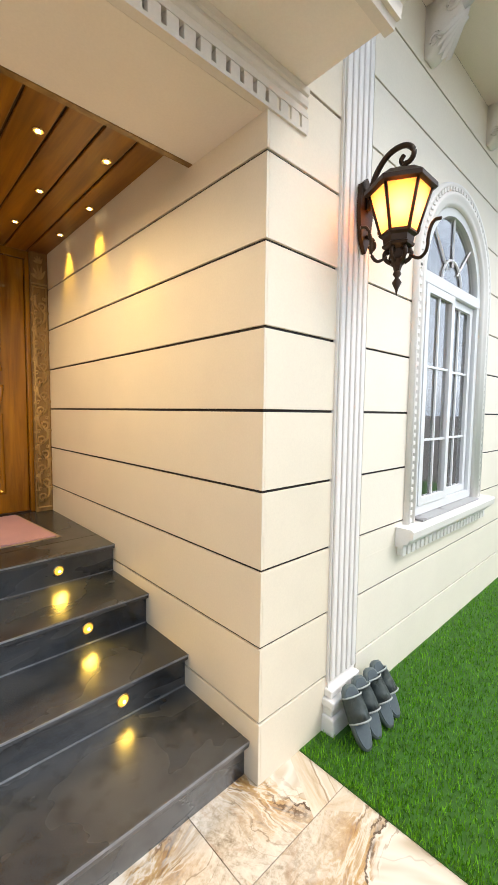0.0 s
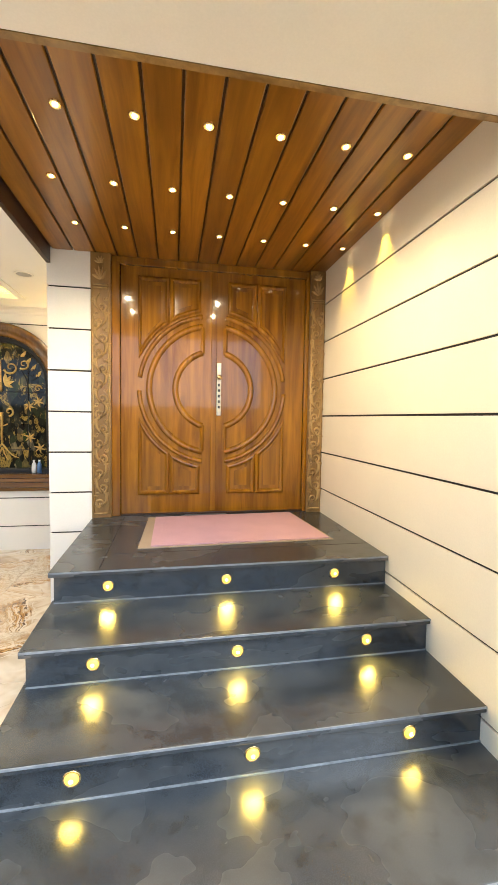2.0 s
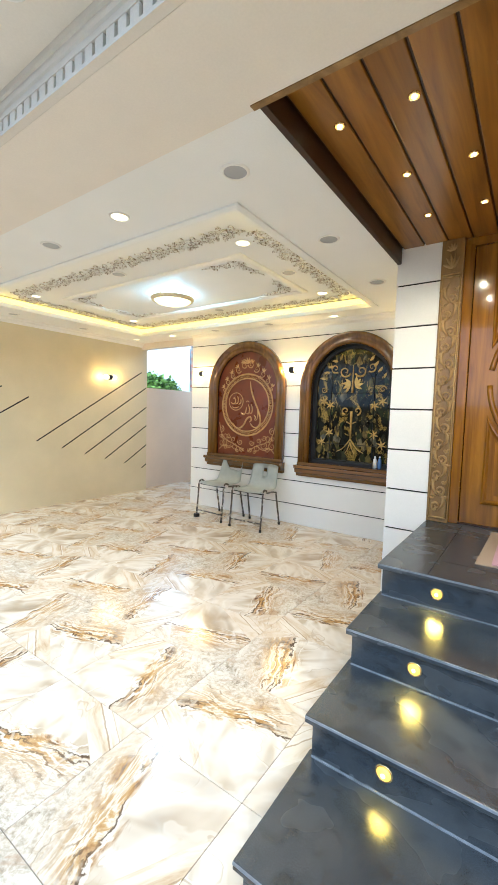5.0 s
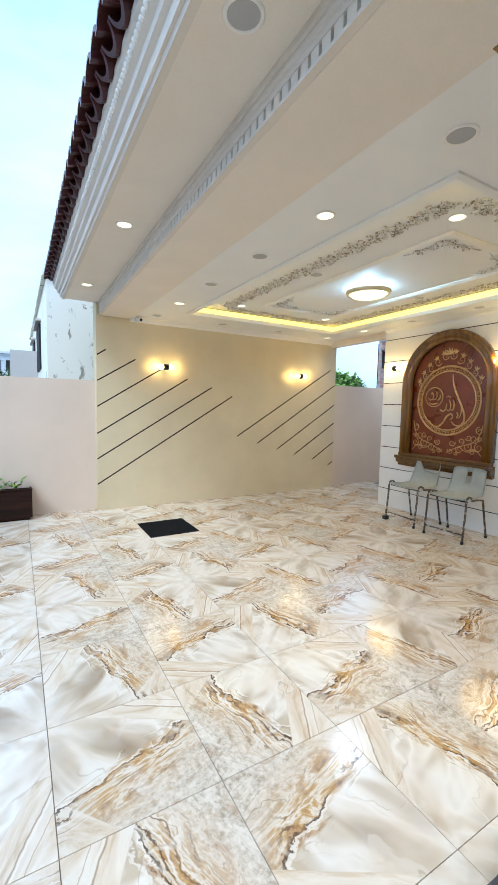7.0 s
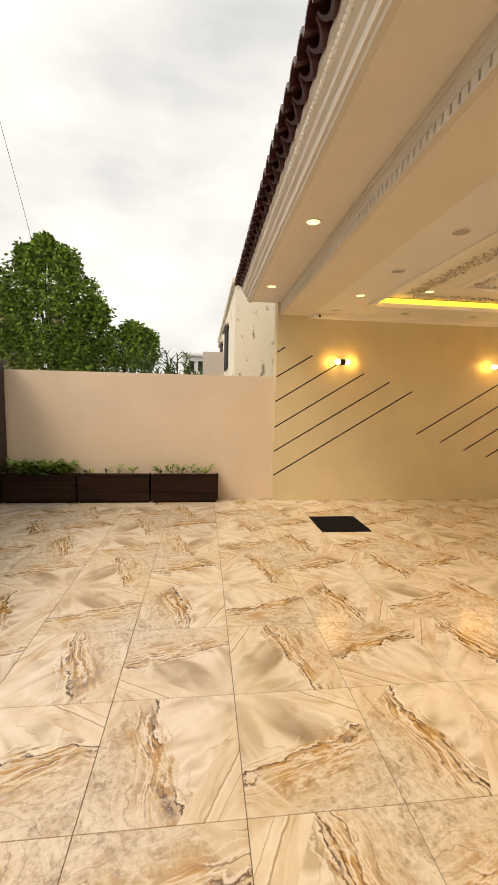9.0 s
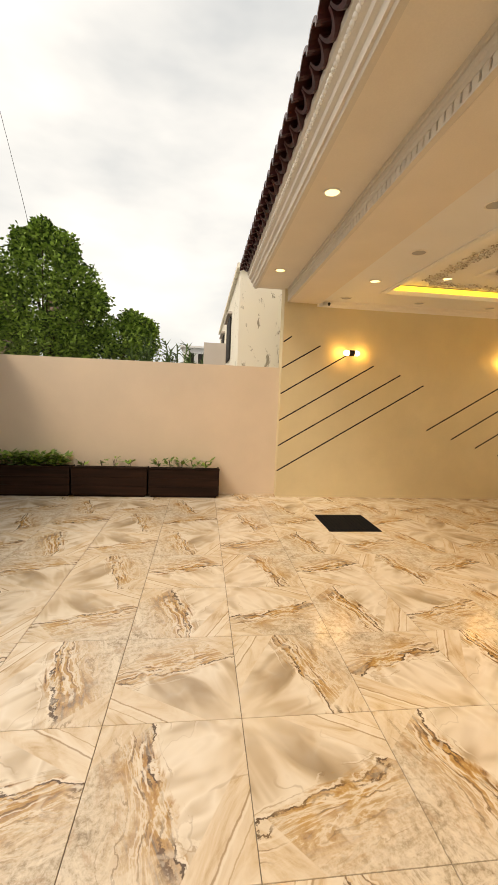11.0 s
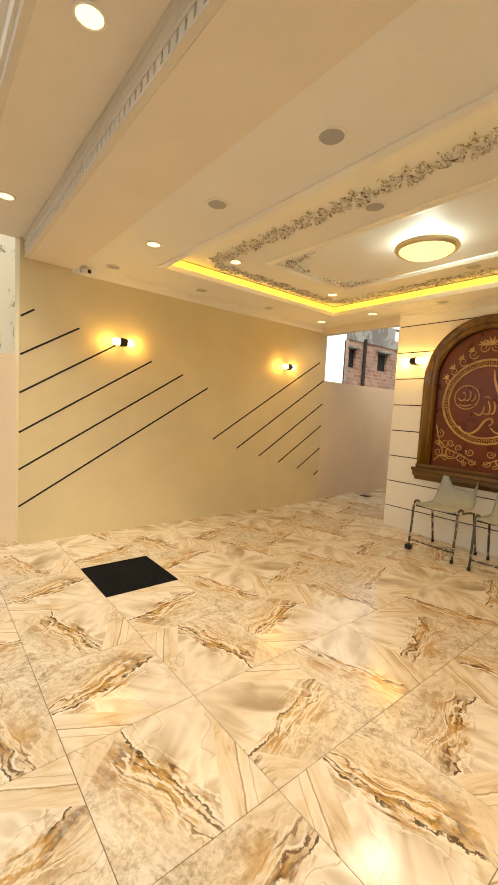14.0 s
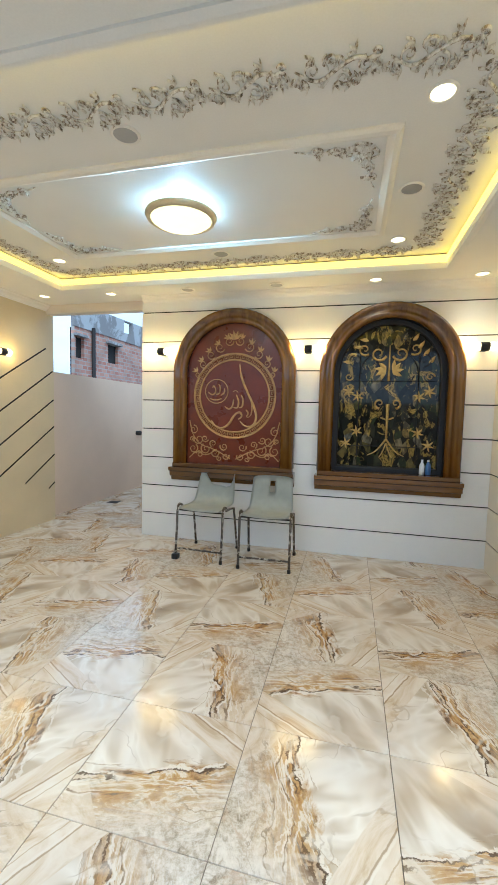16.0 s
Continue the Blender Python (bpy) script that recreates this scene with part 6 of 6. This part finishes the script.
for k, (x, y) in enumerate(((1.60, 0.985), (1.69, 0.99), (1.79, 0.985), (1.87, 0.995))):
    slipper(Matrix.Translation((x - 0.05, y, 0.115)) @ Matrix.Rotation(radians(-14 + 4 * k), 4, "Z") @ Matrix.Rotation(radians(58), 4, "X"))

# ---- turf ----
structure("turf", boxed(1.318, 9.0, -3.0, YF, -0.06, 0.004), M_TURFB, "artificial turf strip along the front wall", "grass")
rng = np.random.default_rng(4)
count = 62000
bx = 1.32 + 3.6 * rng.random(count) ** 1.35
by = -1.2 + 2.31 * rng.random(count)
keep = ~((np.abs(bx - 1.645) < 0.16) & (by > 1.03))
bx, by = bx[keep], by[keep]
count = len(bx)
ang, h, lean = rng.random(count) * math.tau, 0.014 + 0.014 * rng.random(count), 0.014 * rng.random(count)
dx, dy = np.cos(ang), np.sin(ang)
wide = 0.0022
tri = np.empty((count, 3, 3))
tri[:, 0] = np.stack([bx - dy * wide, by + dx * wide, np.full(count, 0.004)], 1)
tri[:, 1] = np.stack([bx + dy * wide, by - dx * wide, np.full(count, 0.004)], 1)
tri[:, 2] = np.stack([bx + dx * lean, by + dy * lean, 0.004 + h], 1)
me = bpy.data.meshes.new("turf_blades")
me.from_pydata(tri.reshape(-1, 3).tolist(), [], np.arange(count * 3).reshape(-1, 3).tolist())
me.materials.append(M_TURF)
tagged(new("turf_blades", me), "short bright green artificial grass blades", "grass", "", "stuff")

# ---- planters, plants, gate ----
def sprig(bm, x, y, z, h, spread, n, rnd, size=0.03):
    for _ in range(n):
        a, r, t = rnd.random() * math.tau, spread * rnd.random() ** 0.5, h * (0.25 + 0.75 * rnd.random())
        p = Vector((x + r * math.cos(a), y + r * math.sin(a), z + t))
        d = Vector((math.cos(a) + rnd.uniform(-0.6, 0.6), math.sin(a) + rnd.uniform(-0.6, 0.6), rnd.uniform(-0.2, 0.8))).normalized()
        s = d.cross(Vector((0, 0, 1)))
        s = s.normalized() if s.length > 1e-3 else Vector((1, 0, 0))
        L = size * rnd.uniform(0.6, 1.3)
        v = [bm.verts.new(q) for q in (p, p + d * L * 0.5 + s * L * 0.32, p + d * L, p + d * L * 0.5 - s * L * 0.32)]
        bm.faces.new(v)


rnd = random.Random(7)
for k, (y0, y1) in enumerate(((-0.525, 0.375), (-1.47, -0.545), (-2.40, -1.49))):
    ob = thing("planter_box", (-5.9, (y0 + y1) / 2, 0), "long dark brown wooden planter box against the boundary wall", "planter", "planter boxes")
    X0, X1, H = -6.03, -5.775, 0.375
    for zz in range(3):
        z0, z1 = 0.03 + zz * 0.113, 0.03 + zz * 0.113 + 0.11
        part("board", boxed(X1 - 0.02, X1, y0 + 0.001, y1 - 0.001, z0, z1, bevel=0.004), M_PLANTER, ob)
        part("end_board", boxed(X0, X1 - 0.021, y1 - 0.021, y1 - 0.001, z0, z1, bevel=0.004), M_PLANTER, ob)
    part("back_board", boxed(X0, X0 + 0.02, y0, y1 - 0.022, 0.03, H - 0.02), M_PLANTER, ob)
    part("base", boxed(X0 + 0.02, X1 - 0.03, y0 + 0.02, y1 - 0.03, 0.0, 0.06), M_PLANTER, ob)
    part("rim", boxed(X1 - 0.026, X1 + 0.008, y0 + 0.001, y1 + 0.004, H - 0.006, H + 0.012, bevel=0.004), M_PLANTER, ob)
    part("soil", boxed(X0 + 0.021, X1 - 0.027, y0 + 0.002, y1 - 0.023, 0.07, H - 0.03), M_SOIL, ob, "dark soil")
    for q in range((5, 4, 9)[k]):
        y = y0 + 0.09 + (y1 - y0 - 0.16) * (q + 0.5 * rnd.random()) / (5, 4, 9)[k]
        tall = (0.15, 0.11, 0.15)[k] * rnd.uniform(0.7, 1.2)
        plant = thing("small_plant", (-5.90, y, H - 0.03), "small leafy green plant growing in a planter box", "plant", "planter plants")
        bm = bmesh.new()
        for s in range(3):
            tube(bm, [(-5.90, y, H - 0.035), (-5.90 + rnd.uniform(-0.03, 0.03), y + rnd.uniform(-0.03, 0.03), H + tall * 0.7)], 0.003, 4)
        part("stem", bm, M_BARK, plant)
        bm = bmesh.new()
        sprig(bm, -5.90, y, H - 0.02, tall, (0.06, 0.035, 0.10)[k], (16, 7, 60)[k], rnd, 0.085)
        part("foliage", bm, M_LEAF2, plant)

post = thing("gate_post", (-5.82, -2.58, 0), "dark brown square gate post with a flat cap", "gate post")
part("shaft", boxed(-6.0, -5.64, -2.76, -2.42, 0, 1.80, bevel=0.006), M_GATE, post)
part("cap", boxed(-6.03, -5.61, -2.79, -2.39, 1.801, 1.845, bevel=0.006), M_GATE, post)
gate = thing("metal_gate", (-4.0, -2.6, 0), "closed dark brown sheet metal driveway gate", "gate")
for x0 in (-5.62, -3.60):
    part("gate_leaf", boxed(x0, x0 + 2.0, -2.63, -2.60, 0.05, 1.75, bevel=0.004), M_GATE, gate)
    for z in (0.15, 0.9, 1.66):
        part("rail", boxed(x0, x0 + 2.0, -2.60, -2.57, z, z + 0.06, bevel=0.004), M_GATE, gate)
    for q in range(9):
        part("bar", boxed(x0 + 0.1 + q * 0.22, x0 + 0.13 + q * 0.22, -2.599, -2.58, 0.21, 0.9), M_GATE, gate)
structure("pavement_gate", boxed(-6.05, 1.316, -3.0, -2.6, -0.06, -0.001), M_GROUT, "bare strip under the gate", "pavement")

# ---- beyond the walls ----
nb = thing("neighbour_house", (-9.0, 2.8, 0), "cream neighbouring house with flaking stained plaster", "house")
part("wall", boxed(-13.0, -6.55, 0.62, 4.4, -0.06, 3.12), M_NEIGH, nb)
part("parapet", boxed(-13.05, -6.5, 0.57, 4.45, 3.121, 3.19), M_NEIGH, nb)
part("step_wing", boxed(-12.6, -9.6, 0.14, 0.615, -0.06, 2.45), M_FARWALL, nb)
for x in (-8.6, -10.9):
    pn = part("window", boxed(x - 0.5, x + 0.5, 0.59, 0.619, 2.0, 2.75), M_DARK, nb)
    part("awning", boxed(x - 0.6, x + 0.6, 0.54, 0.619, 2.78, 2.82, bevel=0.005), M_FARWALL, nb)
far = thing("far_house", (-17.0, 0.4, 0), "small white house far behind the wall", "house", "far houses")
part("wall", boxed(-19.0, -16.0, -0.6, 1.6, -0.06, 3.0), M_PVC, far)
part("roof", boxed(-19.1, -15.9, -0.7, 1.7, 3.001, 3.08), M_PVC, far)
for k in range(3):
    part("window", boxed(-15.999, -15.97, -0.4 + k * 0.35, -0.2 + k * 0.35, 2.45, 2.8), M_DARK, far)

bb = thing("brick_house", (-10.5, 12.0, 0), "unplastered brick house with a grey concrete band and dark windows", "house")
part("wall", sheet(bmesh.new(), [(9.69, -0.06), (17.0, -0.06), (17.0, 3.42), (9.69, 3.42)],
     [[(9.74, 2.66), (10.06, 2.66), (10.06, 3.18), (9.74, 3.18)], [(11.12, 2.70), (11.62, 2.70), (11.62, 3.22), (11.12, 3.22)]], lambda u, v, w: (-9.0 - w, u, v), 0.09), M_BRICK, bb)
part("concrete_band", sheet(bmesh.new(), [(9.68, 3.421), (17.0, 3.421), (17.0, 4.15), (9.68, 4.0)], [[(11.9, 3.68), (12.35, 3.70), (12.35, 4.02), (11.9, 4.02)]], lambda u, v, w: (-8.97 - w, u, v), 0.11), M_NEIGHB, bb)
# near-black sheet for the shade seen through the window holes
part("inside", boxed(-9.14, -9.10, 9.71, 16.5, -0.06, 3.4), M_DARK, bb)
part("down_pipe", smooth(tube(bmesh.new(), [(-8.94, 10.38, 0), (-8.94, 10.38, 3.5)], 0.05, 8)), M_GROOVE, bb, "dark drain pipe")
for y0, y1, z in ((9.66, 10.14, 3.19), (11.02, 11.72, 3.23)):
    part("lintel", boxed(-8.998, -8.9, y0, y1, z, z + 0.06), M_NEIGHB, bb)


def tree(base, height, blobs, n, seed, size, label):
    """Tapered trunk, forking limbs, and a crown of many small leaves in uneven clumps."""
    r = random.Random(seed)
    ob = thing("tree", base, label, "tree", "trees")
    b = Vector(base)
    part("trunk", smooth(tube(bmesh.new(), [b, b + Vector((0.05, 0.02, height * 0.3)), b + Vector((-0.04, 0.05, height * 0.62))], 0.13, 10, taper=lambda f: 1 - 0.45 * f)), M_BARK, ob)
    bm = bmesh.new()
    for cx, cy, cz, rad in blobs:
        tip = b + Vector((cx, cy, cz))
        root = b + Vector((-0.02, 0.03, height * r.uniform(0.35, 0.6)))
        tube(bm, [root, (root + tip) / 2 + Vector((r.uniform(-0.1, 0.1), r.uniform(-0.1, 0.1), 0.05)), tip], 0.05, 6, taper=lambda f: 1 - 0.75 * f)
    part("limbs", bm, M_BARK, ob)
    verts, faces = [], []
    for k in range(n):
        cx, cy, cz, rad = blobs[r.randrange(len(blobs))]
        clump = Vector((r.gauss(0, 1), r.gauss(0, 1), r.gauss(0, 1)))
        clump = clump.normalized() * rad * (0.50 + 0.55 * r.random() ** 0.6 + (0.22 * r.random() if k % 9 == 0 else 0.0))
        c = b + Vector((cx, cy, cz)) + clump
        for _ in range(6):
            p = c + Vector((r.gauss(0, 0.09), r.gauss(0, 0.09), r.gauss(0, 0.08))) * rad * 1.3
            d = Vector((r.gauss(0, 1), r.gauss(0, 1), r.gauss(0, 0.7))).normalized()
            s = d.orthogonal().normalized()
            L = size * r.uniform(0.6, 1.4)
            i = len(verts)
            verts += [p, p + d * L * 0.5 + s * L * 0.3, p + d * L, p + d * L * 0.5 - s * L * 0.3]
            faces.append((i, i + 1, i + 2, i + 3))
    me = bpy.data.meshes.new("crown")
    me.from_pydata([tuple(v) for v in verts], [], faces)
    me.materials.append(M_LEAF)
    cr = new("crown", me)
    cr.parent = ob
    cr.matrix_parent_inverse = ob.matrix_basis.inverted()


tree((-12.2, -4.05, -0.06), 4.6, [(0, 0.1, 4.5, 0.8), (0.2, -0.7, 4.2, 0.65), (0, 0.75, 4.1, 0.65), (0.1, -0.95, 3.4, 0.6), (-0.1, 0.95, 3.2, 0.6), (0.3, 0.0, 3.5, 0.85), (0, -0.4, 5.05, 0.4), (0, 0.45, 5.0, 0.4), (0.1, 1.2, 3.7, 0.42), (0.2, 0.1, 2.6, 0.7), (0.2, -0.7, 2.6, 0.55), (0.2, 0.8, 2.5, 0.5), (0.1, -1.15, 4.0, 0.35), (0.1, 0.0, 5.35, 0.28), (0.1, -1.25, 2.9, 0.35)], 5200, 3, 0.10, "dense green broad-leaved tree behind the boundary wall")
tree((-12.6, -2.2, -0.06), 2.7, [(0, 0, 2.85, 0.6), (0.1, 0.55, 2.7, 0.5), (0, -0.6, 2.5, 0.6), (0, 0.35, 3.25, 0.35), (0.1, 0.7, 3.1, 0.3)], 1900, 5, 0.09, "smaller green tree behind the boundary wall")
for k, (y, h) in enumerate(((-1.45, 2.55), (-0.95, 2.30), (-0.5, 2.42), (-0.1, 2.28))):
    ob = thing("shrub", (-11.5, y, -0.06), "sparse spiky shrub showing over the boundary wall", "shrub", "shrubs")
    r = random.Random(20 + k)
    bm = bmesh.new()
    for q in range(7):
        tip = Vector((-11.5 + r.uniform(-0.3, 0.3), y + r.uniform(-0.35, 0.35), h * r.uniform(0.88, 1.12)))
        tube(bm, [(-11.5, y, -0.06), (-11.5, y + 0.1 * (tip.y - y), 1.2), tip], 0.015, 4)
        for m_ in range(26):
            f = 0.55 + 0.45 * m_ / 26
            p = Vector((-11.5, y, 0)).lerp(tip, f)
            d = Vector((r.uniform(-1, 1), r.uniform(-1, 1), r.uniform(0, 1))).normalized()
            s = d.orthogonal().normalized() * 0.022
            v = [bm.verts.new(q_) for q_ in (p - s, p + s, p + d * 0.26)]
            bm.faces.new(v)
    part("foliage", bm, M_SHRUB, ob)
tree((-13.5, 11.2, -0.06), 2.9, [(0, 0.3, 2.45, 0.6), (0, 1.0, 2.4, 0.55), (0, -0.4, 2.3, 0.5), (0, 1.7, 2.3, 0.5)], 900, 9, 0.16, "green tree beyond the side passage")
for x, y, z, w in ((-40.0, -17.5, 9.4, 2.0), (-40.0, -13.4, 8.6, 0.9), (-38.0, -10.8, 7.6, 0.9)):
    ob = thing("far_tower", (x, y, 0), "distant brown tower rising behind the trees", "tower", "far towers")
    part("shaft", boxed(x - w, x + w, y - w / 2, y + w / 2, -0.06, z), M_FARRED, ob)
    part("crown_block", boxed(x - w * 0.7, x + w * 0.7, y - w * 0.35, y + w * 0.35, z + 0.001, z + 0.8), M_FARRED, ob)
cable = thing("overhead_cable", (-14, -6, 5.0), "thin dark overhead cable", "cable")
part("wire", tube(bmesh.new(), [(-12.2, -4.2, 4.5), (-12.6, -4.7, 6.2), (-13.2, -5.6, 9.2)], 0.006, 4), M_BLACK, cable)


# ---- floor tiles: one print, turned so that like corners meet ----
TW, TD = 0.585, 0.567


def tile_mesh(turn):
    bm = boxed(-TW / 2 + 0.0015, TW / 2 - 0.0015, -TD / 2 + 0.0015, TD / 2 - 0.0015, -0.006, 0, bevel=0.001)
    layer = bm.loops.layers.uv.new("print")
    c, s = round(math.cos(turn * math.pi / 2)), round(math.sin(turn * math.pi / 2))
    for f in bm.faces:
        for lp in f.loops:
            a, b_ = lp.vert.co.x / TW, lp.vert.co.y / TD
            lp[layer].uv = (0.5 - a * c + b_ * s, 0.5 - a * s - b_ * c)
    return mesh_of("floor_tile", bm, M_TILE)


TILES = [tile_mesh(k) for k in range(4)]
for i in range(-8, 6):
    for j in range(-6, 16):
        cx, cy = -1.556 + (i + 0.5) * TW, 0.323 + (j + 0.5) * TD
        if cx - TW / 2 < 1.31 and cx > -6.2 and -2.9 < cy < 8.9 and not (cx > -4.2 and cy > 5.4) and not (cx > -0.6 and cy > 1.75) and not (i == -6 and j == 2) and not (cx + TW / 2 > 1.33 and cy > 1.2):
            # gritty corner at a joint of even column and odd row
            right, up = i % 2 != 0, j % 2 == 0
            turn = {(True, True): 0, (False, True): 3, (False, False): 2, (True, False): 1}[(right, up)]
            piece("floor_tile", TILES[turn], floor, (cx, cy, 0))
